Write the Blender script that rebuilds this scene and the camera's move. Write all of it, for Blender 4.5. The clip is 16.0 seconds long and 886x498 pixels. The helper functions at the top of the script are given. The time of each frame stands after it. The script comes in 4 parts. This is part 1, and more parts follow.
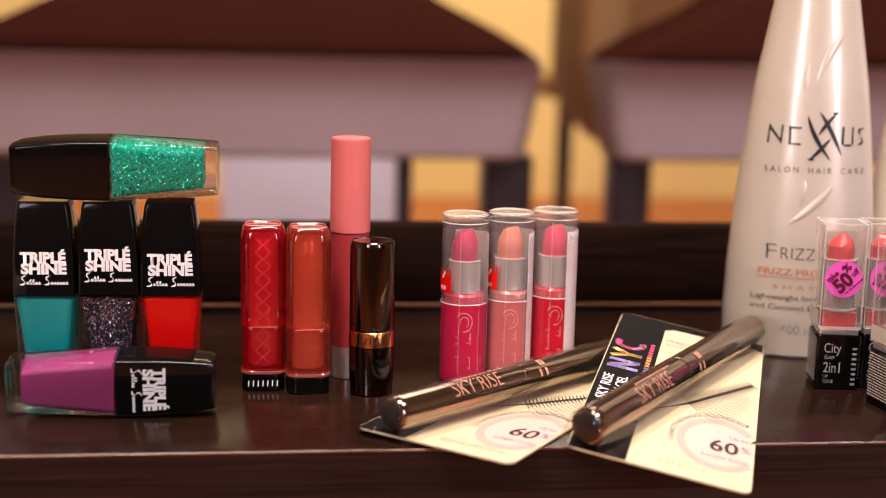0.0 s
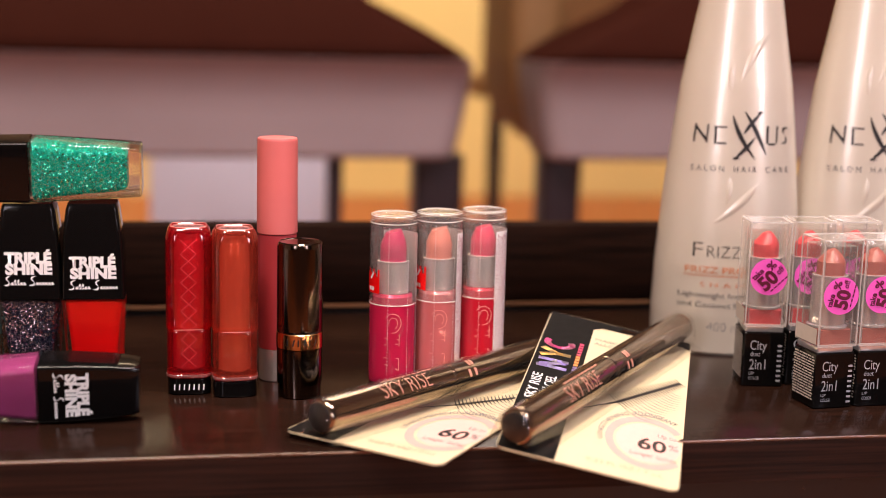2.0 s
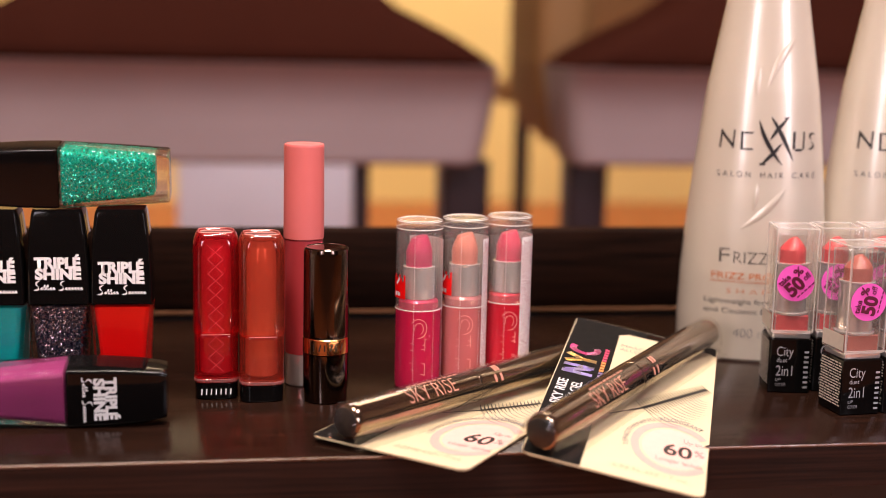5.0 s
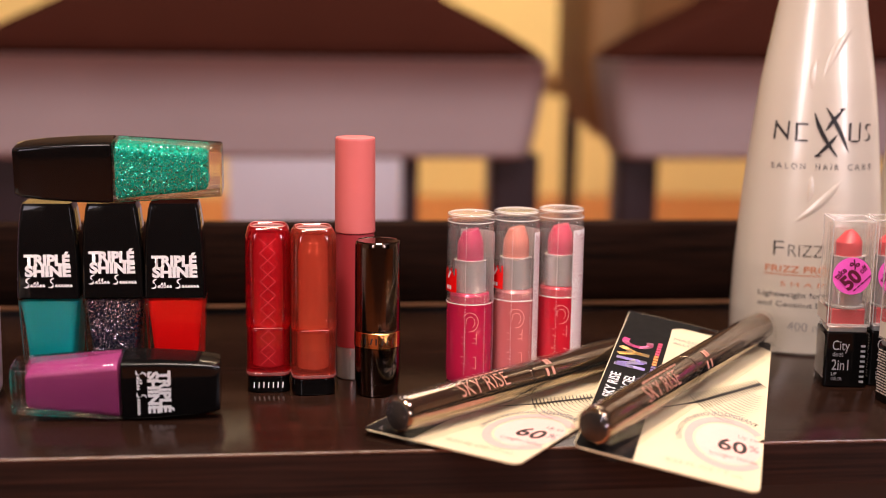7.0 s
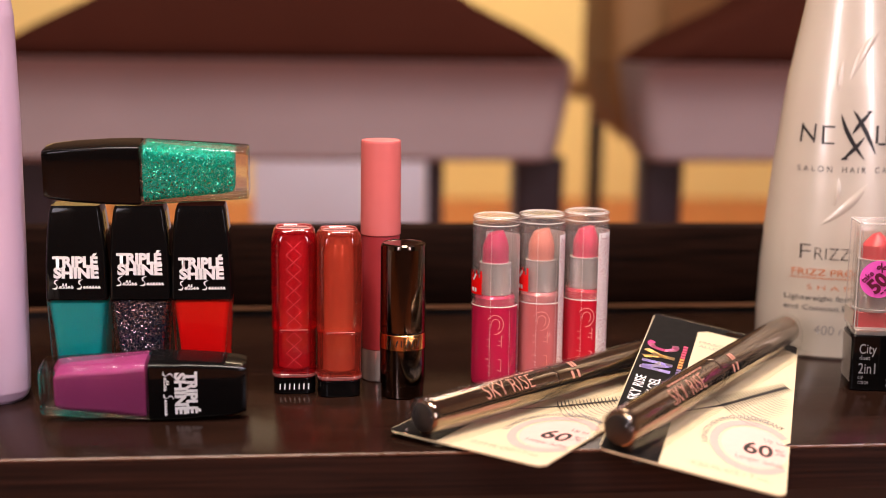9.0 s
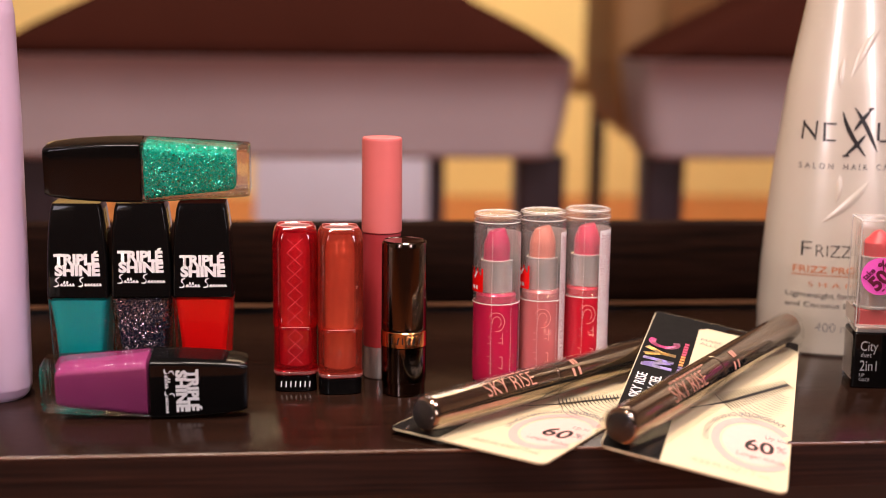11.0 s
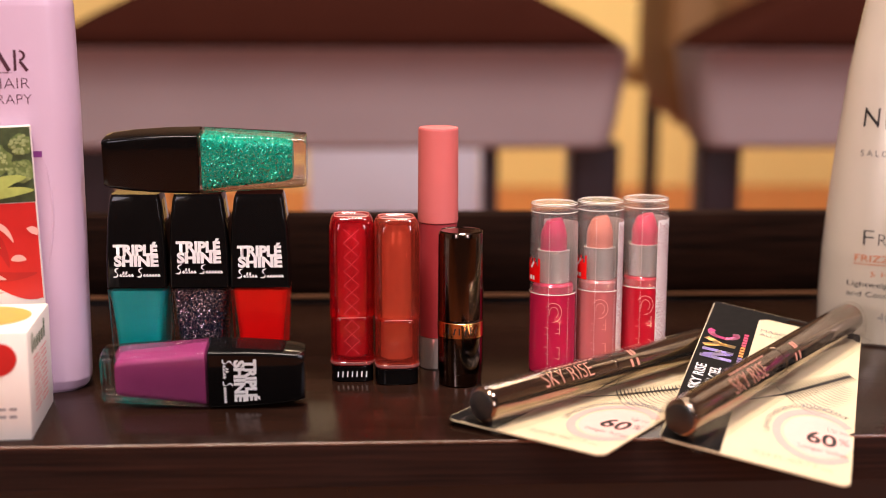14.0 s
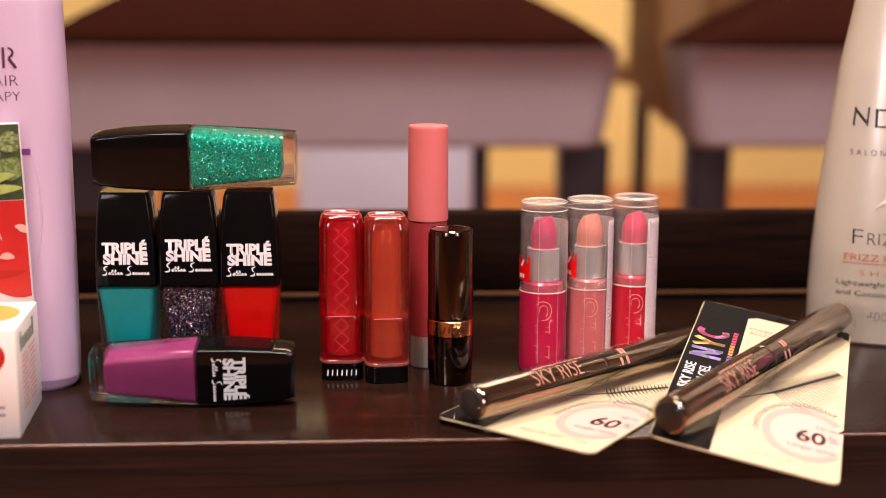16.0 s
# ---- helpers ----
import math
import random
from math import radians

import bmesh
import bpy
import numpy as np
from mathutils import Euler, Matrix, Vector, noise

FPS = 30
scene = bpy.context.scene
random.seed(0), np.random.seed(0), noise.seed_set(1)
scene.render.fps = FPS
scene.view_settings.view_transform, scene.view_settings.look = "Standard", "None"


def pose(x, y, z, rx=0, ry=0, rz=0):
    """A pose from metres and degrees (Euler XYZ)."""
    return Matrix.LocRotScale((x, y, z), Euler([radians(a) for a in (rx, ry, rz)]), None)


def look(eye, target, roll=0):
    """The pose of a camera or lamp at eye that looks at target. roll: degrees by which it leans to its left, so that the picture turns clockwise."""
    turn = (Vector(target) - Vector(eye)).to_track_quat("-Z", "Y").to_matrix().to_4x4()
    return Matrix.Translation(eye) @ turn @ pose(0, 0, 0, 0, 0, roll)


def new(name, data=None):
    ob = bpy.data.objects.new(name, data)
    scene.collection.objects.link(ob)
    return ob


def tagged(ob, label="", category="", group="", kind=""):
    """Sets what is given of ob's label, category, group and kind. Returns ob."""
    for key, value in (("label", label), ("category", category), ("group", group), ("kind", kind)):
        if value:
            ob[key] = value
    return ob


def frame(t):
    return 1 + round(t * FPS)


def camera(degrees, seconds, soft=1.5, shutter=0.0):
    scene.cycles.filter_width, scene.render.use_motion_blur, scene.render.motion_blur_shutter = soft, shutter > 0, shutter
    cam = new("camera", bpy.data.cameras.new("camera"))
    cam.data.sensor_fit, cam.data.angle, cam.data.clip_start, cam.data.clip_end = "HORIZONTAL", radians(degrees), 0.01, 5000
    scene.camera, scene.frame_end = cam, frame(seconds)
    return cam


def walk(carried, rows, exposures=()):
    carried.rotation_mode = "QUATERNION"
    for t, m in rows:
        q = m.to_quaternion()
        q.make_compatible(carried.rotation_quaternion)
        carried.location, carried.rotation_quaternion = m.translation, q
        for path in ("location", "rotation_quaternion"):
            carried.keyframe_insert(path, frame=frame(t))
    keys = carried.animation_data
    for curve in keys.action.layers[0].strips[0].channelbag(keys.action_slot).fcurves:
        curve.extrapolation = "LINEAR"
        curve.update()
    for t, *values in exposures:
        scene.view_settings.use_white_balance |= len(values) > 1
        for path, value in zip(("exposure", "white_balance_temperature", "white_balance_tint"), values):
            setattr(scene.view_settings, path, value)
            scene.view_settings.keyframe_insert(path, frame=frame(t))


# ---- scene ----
# camera: a slow pan from a stand in front of a low table
cam = camera(37.65, 16.0, soft=0.6)
cam.data.dof.use_dof = True
cam.data.dof.focus_distance = 0.572
cam.data.dof.aperture_fstop = 5.3
PATH = [
    (0.0, 0.0012, -0.0038, 0.6140, -6.957, -9.873, 1.326),
    (0.5, 0.0004, -0.0039, 0.6144, -6.915, -9.953, 1.336),
    (1.0, 0.0006, -0.0051, 0.6150, -6.511, -9.792, 1.360),
    (1.5, 0.0034, -0.0048, 0.6144, -7.727, -9.520, 1.320),
    (2.0, 0.0036, -0.0013, 0.6142, -9.963, -9.845, 1.467),
    (2.5, 0.0048, -0.0019, 0.6142, -9.193, -9.761, 1.345),
    (3.0, 0.0038, -0.0023, 0.6141, -8.901, -9.640, 1.377),
    (3.5, 0.0044, -0.0031, 0.6138, -8.660, -9.593, 1.356),
    (6.0, 0.0025, -0.0027, 0.6144, -8.845, -9.601, 1.298),
    (6.5, 0.0021, -0.0043, 0.6136, -7.150, -9.431, 1.125),
    (7.0, 0.0024, -0.0014, 0.6137, -6.630, -9.908, 0.855),
    (7.5, 0.0026, -0.0026, 0.6133, -5.628, -9.709, 0.781),
    (8.0, 0.0024, -0.0025, 0.6138, -5.581, -9.798, 0.760),
    (8.5, 0.0019, -0.0025, 0.6137, -5.544, -9.797, 0.773),
    (11.0, 0.0021, -0.0024, 0.6138, -5.464, -9.922, 0.724),
    (11.5, 0.0021, -0.0011, 0.6131, -5.224, -10.080, 0.650),
    (12.0, 0.0018, 0.0002, 0.6134, -4.985, -10.304, 0.514),
    (12.5, 0.0008, 0.0009, 0.6131, -3.845, -10.443, 0.272),
    (13.0, 0.0001, 0.0002, 0.6127, -2.960, -10.345, 0.198),
    (13.5, 0.0000, -0.0004, 0.6133, -2.863, -10.356, 0.179),
    (14.0, 0.0003, -0.0002, 0.6132, -3.134, -10.352, 0.231),
    (14.5, 0.0000, 0.0000, 0.6135, -3.400, -10.500, 0.250),
    (15.0, 0.0004, 0.0009, 0.6136, -3.561, -10.600, 0.271),
    (15.5, 0.0006, 0.0001, 0.6133, -3.473, -10.490, 0.237),
    (16.0, 0.0004, 0.0002, 0.6126, -3.579, -10.374, 0.355),
]

walk(cam, [(t, pose(x, y, z, 0, 0, yaw) @ pose(0, 0, 0, 90 + pitch) @ pose(0, 0, 0, 0, 0, roll)) for t, x, y, z, yaw, pitch, roll in PATH])

# ---- light ----
ZT = 0.45          # top of the display table
scene.view_settings.exposure = 0.0
world = bpy.data.worlds.new("room_dark")
world.use_nodes = True
world.node_tree.nodes["Background"].inputs[0].default_value = (1.0, 0.8, 0.62, 1)
world.node_tree.nodes["Background"].inputs[1].default_value = 0.02
scene.world = world


def area_lamp(name, eye, target, sx, sy, watts, colour):
    data = bpy.data.lights.new(name, "AREA")
    data.shape, data.size, data.size_y, data.energy, data.color = "RECTANGLE", sx, sy, watts, colour
    ob = new(name, data)
    ob.matrix_world = look(eye, target)
    return ob


WARM = (1.0, 0.835, 0.72)
# the ceiling is out of view; its lamps and fittings are assumed
area_lamp("ceiling_lamp_front", (-0.35, -0.15, 2.35), (0.0, 0.6, ZT), 0.55, 0.55, 43, WARM)
area_lamp("ceiling_lamp_over", (0.15, 0.35, 2.35), (0.15, 0.55, ZT), 0.5, 0.5, 44, WARM)
area_lamp("ceiling_lamp_right", (1.0, 0.1, 2.35), (0.2, 0.6, ZT), 0.4, 0.4, 27, (0.95, 0.85, 1.0))
area_lamp("ceiling_lamp_back", (0.75, 2.6, 2.35), (0.75, 2.6, 0), 0.8, 0.8, 15, WARM)
# added to brighten the yellow wall between the chairs
area_lamp("ceiling_lamp_wall", (0.3, 3.3, 2.35), (0.3, 4.5, 0.35), 1.6, 0.4, 72, (1.0, 0.80, 0.5))
# unseen lamps added behind the camera for vertical highlights and front fill
area_lamp("added_lamp_left", (-0.95, -1.50, 1.05), (0.0, 0.6, 0.6), 0.60, 0.8, 15, (0.97, 0.87, 1.0))
area_lamp("added_lamp_right", (1.05, -1.50, 1.05), (0.2, 0.6, 0.6), 0.60, 0.8, 20, (0.90, 0.80, 0.94))


# ---- materials ----
def mat(name, colour, rough=0.5, metal=0.0, coat=0.0, vary=0.0, scale=40.0, bump=0.0, bump_scale=300.0, stretch=(1, 1, 1), sss=0.0, trans=0.0, spec=0.5):
    m = bpy.data.materials.new(name)
    m.use_nodes = True
    nt = m.node_tree
    b = nt.nodes["Principled BSDF"]
    b.inputs["Base Color"].default_value = (*colour, 1)
    b.inputs["Roughness"].default_value = rough
    b.inputs["Metallic"].default_value = metal
    b.inputs["Coat Weight"].default_value = coat
    b.inputs["Coat Roughness"].default_value = 0.06
    b.inputs["Specular IOR Level"].default_value = spec
    b.inputs["Transmission Weight"].default_value = trans
    if sss:
        b.inputs["Subsurface Weight"].default_value = sss
        b.inputs["Subsurface Radius"].default_value = (0.004, 0.002, 0.001)
        b.inputs["Subsurface Scale"].default_value = 1.0
    tc = nt.nodes.new("ShaderNodeTexCoord")
    mp = nt.nodes.new("ShaderNodeMapping")
    mp.inputs["Scale"].default_value = stretch
    nt.links.new(tc.outputs["Object"], mp.inputs[0])
    if vary:
        n1 = nt.nodes.new("ShaderNodeTexNoise")
        n1.inputs["Scale"].default_value = scale
        n1.inputs["Detail"].default_value = 6
        nt.links.new(mp.outputs[0], n1.inputs["Vector"])
        mix = nt.nodes.new("ShaderNodeMix")
        mix.data_type = "RGBA"
        mix.inputs[6].default_value = (*[c * (1 - vary) for c in colour], 1)
        mix.inputs[7].default_value = (*[min(1, c * (1 + vary)) for c in colour], 1)
        nt.links.new(n1.outputs["Fac"], mix.inputs[0])
        nt.links.new(mix.outputs[2], b.inputs["Base Color"])
        rr = nt.nodes.new("ShaderNodeMapRange")
        rr.inputs[3].default_value = max(0.02, rough - 0.08 * vary * 4)
        rr.inputs[4].default_value = min(1, rough + 0.08 * vary * 4)
        nt.links.new(n1.outputs["Fac"], rr.inputs[0])
        nt.links.new(rr.outputs[0], b.inputs["Roughness"])
    if bump:
        n2 = nt.nodes.new("ShaderNodeTexNoise")
        n2.inputs["Scale"].default_value = bump_scale
        n2.inputs["Detail"].default_value = 4
        nt.links.new(mp.outputs[0], n2.inputs["Vector"])
        bp = nt.nodes.new("ShaderNodeBump")
        bp.inputs["Strength"].default_value = bump
        bp.inputs["Distance"].default_value = 0.0006
        nt.links.new(n2.outputs["Fac"], bp.inputs["Height"])
        nt.links.new(bp.outputs[0], b.inputs["Normal"])
    return m


def clear(name, tint=(1, 1, 1), rough=0.03, ior=1.45, gloss=1.0, edge=0.38, haze=0.0, milk=(0.9, 0.88, 0.86)):
    """Thin clear plastic or glass: see-through with a gloss that grows at grazing angles."""
    m = bpy.data.materials.new(name)
    m.use_nodes = True
    nt = m.node_tree
    nt.nodes.remove(nt.nodes["Principled BSDF"])
    out = nt.nodes["Material Output"]
    tr, gl, lw, pw, ma, mx = (nt.nodes.new("ShaderNode" + k) for k in ("BsdfTransparent", "BsdfGlossy", "LayerWeight", "Math", "Math", "MixShader"))
    tr.inputs[0].default_value = (*tint, 1)
    gl.inputs["Roughness"].default_value = rough
    gl.inputs[0].default_value = (gloss, gloss, gloss, 1)
    lw.inputs[0].default_value = 0.5
    pw.operation, ma.operation = "POWER", "MULTIPLY_ADD"
    pw.inputs[1].default_value = 4.0
    ma.inputs[1].default_value, ma.inputs[2].default_value = edge, 0.03 * (ior - 1) / 0.45
    nt.links.new(lw.outputs["Facing"], pw.inputs[0])
    nt.links.new(pw.outputs[0], ma.inputs[0])
    nt.links.new(ma.outputs[0], mx.inputs[0])
    nt.links.new(tr.outputs[0], mx.inputs[1])
    nt.links.new(gl.outputs[0], mx.inputs[2])
    if haze:
        df, hz = nt.nodes.new("ShaderNodeBsdfDiffuse"), nt.nodes.new("ShaderNodeMixShader")
        df.inputs[0].default_value = (*milk, 1)
        hz.inputs[0].default_value = haze
        nt.links.new(mx.outputs[0], hz.inputs[1])
        nt.links.new(df.outputs[0], hz.inputs[2])
        nt.links.new(hz.outputs[0], out.inputs[0])
    else:
        nt.links.new(mx.outputs[0], out.inputs[0])
    return m


def bottle_glass(name, tint, share=0.6):
    """Thick glass: bends light, and lets part of it straight through to what it holds."""
    m = mat(name, tint, 0.015, trans=1.0)
    nt = m.node_tree
    b, out = nt.nodes["Principled BSDF"], nt.nodes["Material Output"]
    b.inputs["IOR"].default_value = 1.5
    tr, mx = nt.nodes.new("ShaderNodeBsdfTransparent"), nt.nodes.new("ShaderNodeMixShader")
    tr.inputs[0].default_value = (*tint, 1)
    mx.inputs[0].default_value = share
    nt.links.new(tr.outputs[0], mx.inputs[1])
    nt.links.new(b.outputs[0], mx.inputs[2])
    nt.links.new(mx.outputs[0], out.inputs[0])
    return m


def glitter(name, base, flake, flake2, scale=900.0, amount=0.35, rough=0.25):
    """Nail lacquer with metal flakes."""
    m = mat(name, base, rough, spec=0.3)
    nt = m.node_tree
    b = nt.nodes["Principled BSDF"]
    tc = nt.nodes.new("ShaderNodeTexCoord")
    vo = nt.nodes.new("ShaderNodeTexVoronoi")
    vo.inputs["Scale"].default_value = scale
    nt.links.new(tc.outputs["Object"], vo.inputs["Vector"])
    sep = nt.nodes.new("ShaderNodeSeparateColor")
    nt.links.new(vo.outputs["Color"], sep.inputs[0])
    gt = nt.nodes.new("ShaderNodeMath")
    gt.operation = "GREATER_THAN"
    gt.inputs[1].default_value = 1 - amount
    nt.links.new(sep.outputs[0], gt.inputs[0])
    fl = nt.nodes.new("ShaderNodeMix")
    fl.data_type = "RGBA"
    fl.inputs[6].default_value, fl.inputs[7].default_value = (*flake, 1), (*flake2, 1)
    nt.links.new(sep.outputs[1], fl.inputs[0])
    mx = nt.nodes.new("ShaderNodeMix")
    mx.data_type = "RGBA"
    mx.inputs[6].default_value = (*base, 1)
    nt.links.new(gt.outputs[0], mx.inputs[0])
    nt.links.new(fl.outputs[2], mx.inputs[7])
    nt.links.new(mx.outputs[2], b.inputs["Base Color"])
    nt.links.new(gt.outputs[0], b.inputs["Metallic"])
    # every flake lies at its own tilt
    vs = nt.nodes.new("ShaderNodeVectorMath")
    vs.operation = "MULTIPLY_ADD"
    nt.links.new(vo.outputs["Color"], vs.inputs[0])
    vs.inputs[1].default_value = (1.1, 1.1, 1.1)
    vs.inputs[2].default_value = (-0.55, -0.55, -0.55)
    geo = nt.nodes.new("ShaderNodeNewGeometry")
    ad = nt.nodes.new("ShaderNodeVectorMath")
    ad.operation = "ADD"
    nt.links.new(geo.outputs["Normal"], ad.inputs[0])
    nt.links.new(vs.outputs[0], ad.inputs[1])
    nm = nt.nodes.new("ShaderNodeVectorMath")
    nm.operation = "NORMALIZE"
    nt.links.new(ad.outputs[0], nm.inputs[0])
    nt.links.new(nm.outputs[0], b.inputs["Normal"])
    return m


def wood(name, dark, light, rough=0.3, grain=(2.5, 60, 60), spec=0.5):
    m = mat(name, dark, rough, vary=0.0)
    nt = m.node_tree
    b = nt.nodes["Principled BSDF"]
    b.inputs["Specular IOR Level"].default_value = spec
    tc = nt.nodes.new("ShaderNodeTexCoord")
    mp = nt.nodes.new("ShaderNodeMapping")
    mp.inputs["Scale"].default_value = grain
    nt.links.new(tc.outputs["Object"], mp.inputs[0])
    n = nt.nodes.new("ShaderNodeTexNoise")
    n.inputs["Scale"].default_value, n.inputs["Detail"].default_value, n.inputs["Roughness"].default_value = 6, 8, 0.65
    nt.links.new(mp.outputs[0], n.inputs["Vector"])
    ramp = nt.nodes.new("ShaderNodeValToRGB")
    ramp.color_ramp.elements[0].position, ramp.color_ramp.elements[0].color = 0.35, (*dark, 1)
    ramp.color_ramp.elements[1].position, ramp.color_ramp.elements[1].color = 0.7, (*light, 1)
    nt.links.new(n.outputs["Fac"], ramp.inputs[0])
    nt.links.new(ramp.outputs[0], b.inputs["Base Color"])
    big = nt.nodes.new("ShaderNodeTexNoise")
    big.inputs["Scale"].default_value, big.inputs["Detail"].default_value = 14, 5
    nt.links.new(tc.outputs["Object"], big.inputs["Vector"])
    rr = nt.nodes.new("ShaderNodeMapRange")
    rr.inputs[3].default_value, rr.inputs[4].default_value = rough * 0.6, rough * 1.4
    nt.links.new(big.outputs["Fac"], rr.inputs[0])
    nt.links.new(rr.outputs[0], b.inputs["Roughness"])
    bp = nt.nodes.new("ShaderNodeBump")
    bp.inputs["Strength"].default_value, bp.inputs["Distance"].default_value = 0.25, 0.0004
    nt.links.new(n.outputs["Fac"], bp.inputs["Height"])
    nt.links.new(bp.outputs[0], b.inputs["Normal"])
    return m


ESPRESSO = wood("espresso_wood", (0.007, 0.0033, 0.0022), (0.023, 0.0095, 0.006), 0.12, spec=0.15)
ESPRESSO_EDGE = wood("espresso_edge_band", (0.004, 0.002, 0.0015), (0.030, 0.012, 0.008), 0.45, (2, 110, 110), 0.2)
BLACK_CAP = mat("black_gloss_plastic", (0.004, 0.0035, 0.0035), 0.07, spec=0.22, vary=0.2, scale=80)
BLACK_MATT = mat("black_plastic", (0.01, 0.009, 0.009), 0.3, vary=0.2, scale=120)
BLACK_CHROME = mat("black_lacquered_metal", (0.125, 0.090, 0.072), 0.12, metal=1.0, coat=0.3, vary=0.15, scale=60)
GUNMETAL = mat("bronze_black_metal", (0.35, 0.275, 0.195), 0.06, metal=1.0, coat=0.5, vary=0.1, scale=90)
GOLD = mat("polished_gold", (0.75, 0.42, 0.2), 0.15, metal=1.0, vary=0.1, scale=200)
# light and dark streaks in the colour imitate reflections along the silver
SILVER = mat("streaked_silver", (0.95, 0.92, 0.89), 0.10, metal=0.62, vary=0.30, scale=260, stretch=(1, 1, 0.02))
WHITE_INK = mat("white_print", (0.85, 0.84, 0.83), 0.45, vary=0.04, scale=400)
BLACK_INK = mat("black_print", (0.015, 0.012, 0.012), 0.4, vary=0.1, scale=400)
DARK_GREY_INK = mat("dark_grey_print", (0.08, 0.07, 0.07), 0.5, vary=0.1, scale=400)
GREY_INK = mat("grey_print", (0.22, 0.2, 0.2), 0.5, vary=0.1, scale=400)
ORANGE_INK = mat("orange_print", (0.62, 0.2, 0.08), 0.5, vary=0.08, scale=400)
ROSE_INK = mat("rose_metal_print", (0.75, 0.36, 0.27), 0.3, metal=0.4, vary=0.1, scale=300)
PINK_INK = mat("pale_pink_print", (0.78, 0.34, 0.30), 0.5, vary=0.05, scale=400)
CREAM_CARD = mat("cream_card", (0.63, 0.525, 0.34), 0.5, vary=0.03, scale=200, coat=0.2)
BLACK_CARD = mat("black_card", (0.006, 0.005, 0.005), 0.6, vary=0.2, scale=200, spec=0.08)
CLEAR = clear("clear_plastic", (0.98, 0.97, 0.96), 0.06, 1.8, 1.0, 0.45, 0.05)
CLEAR_SQUARE = clear("clear_acrylic", (0.98, 0.97, 0.96), 0.05, 1.9, 1.0, 0.6, 0.035)
CLEAR_GLASS = bottle_glass("clear_glass", (0.985, 0.98, 0.965))
BLISTER = clear("blister_plastic", (0.95, 0.94, 0.92), 0.05, 1.5, 1.0, 0.4, 0.006)
STICKER = mat("hot_pink_sticker", (0.93, 0.12, 0.62), 0.45, vary=0.06, scale=300)
STICKER_INK = mat("maroon_print", (0.12, 0.004, 0.03), 0.5, vary=0.1, scale=400)
LABEL_WHITE = mat("white_label_paper", (0.88, 0.82, 0.80), 0.45, vary=0.06, scale=300)
PEARL = mat("cream_pearl_plastic", (0.665, 0.59, 0.495), 0.29, metal=0.2, vary=0.05, scale=25, bump=0.04, bump_scale=1500, coat=0.7)
LILAC = mat("lilac_plastic", (0.62, 0.44, 0.575), 0.3, vary=0.04, scale=25, bump=0.03, bump_scale=900, coat=0.15)


# ---- mesh helpers ----
def thing(name, m, label, category, group="", kind=""):
    ob = new(name)
    ob.empty_display_size = 0.02
    ob.matrix_world = m
    return tagged(ob, label, category, group, kind)


def part(name, bm, material, parent, label="", smooth=True, kind=""):
    me = bpy.data.meshes.new(name)
    bmesh.ops.recalc_face_normals(bm, faces=bm.faces)
    bm.to_mesh(me)
    bm.free()
    for mm in (material if isinstance(material, (list, tuple)) else [material]):
        me.materials.append(mm)
    if smooth:
        me.polygons.foreach_set("use_smooth", [True] * len(me.polygons))
        me.set_sharp_from_angle(angle=radians(30))
    ob = new(name, me)
    ob.parent = parent
    if label:
        ob["label"] = label
    if kind:
        ob["kind"] = kind
    return ob


def ring_rr(hx, hy, r, n=5):
    """A rounded rectangle."""
    r = min(r, hx * 0.999, hy * 0.999)
    pts = []
    for cx, cy, a0 in ((hx - r, hy - r, 0), (-hx + r, hy - r, 90), (-hx + r, -hy + r, 180), (hx - r, -hy + r, 270)):
        for k in range(n + 1):
            a = radians(a0 + 90 * k / n)
            pts.append((cx + r * math.cos(a), cy + r * math.sin(a)))
    return pts


def ring_el(hx, hy, n=40):
    return [(hx * math.cos(2 * math.pi * k / n), hy * math.sin(2 * math.pi * k / n)) for k in range(n)]


def loft(rings, cap=True, bm=None):
    """rings: (z, [(x, y), ...]) from the bottom up, all of one count."""
    bm = bm or bmesh.new()
    full = [rings[0]]
    for (za, pa), (zb, pb) in zip(rings, rings[1:]):
        if zb - za > 0.003:
            for f in (0.0005 / (zb - za), 1 - 0.0005 / (zb - za)):
                full.append((za + (zb - za) * f, [(x0 + (x1 - x0) * f, y0 + (y1 - y0) * f) for (x0, y0), (x1, y1) in zip(pa, pb)]))
        full.append((zb, pb))
    rings = full
    loops = [[bm.verts.new((x, y, z)) for x, y in pts] for z, pts in rings]
    for a, b in zip(loops, loops[1:]):
        n = len(a)
        for i in range(n):
            bm.faces.new((a[i], a[(i + 1) % n], b[(i + 1) % n], b[i]))
    if cap:
        bm.faces.new(loops[0][::-1])
        bm.faces.new(loops[-1])
    return bm


def lathe(profile, n=40, cap=True, bm=None):
    return loft([(z, ring_el(max(r, 1e-5), max(r, 1e-5), n)) for r, z in profile], cap, bm)


def tube_cap(r, z0, z1, wall, n=40, bev=0.0006, top=0.0015):
    """A closed cap with wall thickness, open below."""
    prof = [(r - wall, z0), (r, z0), (r, z1 - bev), (r - bev, z1), (1e-5, z1)]
    inner = [(1e-5, z1 - top), (r - wall, z1 - top)]
    bm = bmesh.new()
    lathe(prof, n, False, bm)
    lathe(inner + [(r - wall, z0)], n, False, bm)
    bmesh.ops.remove_doubles(bm, verts=bm.verts, dist=2e-5)
    return bm


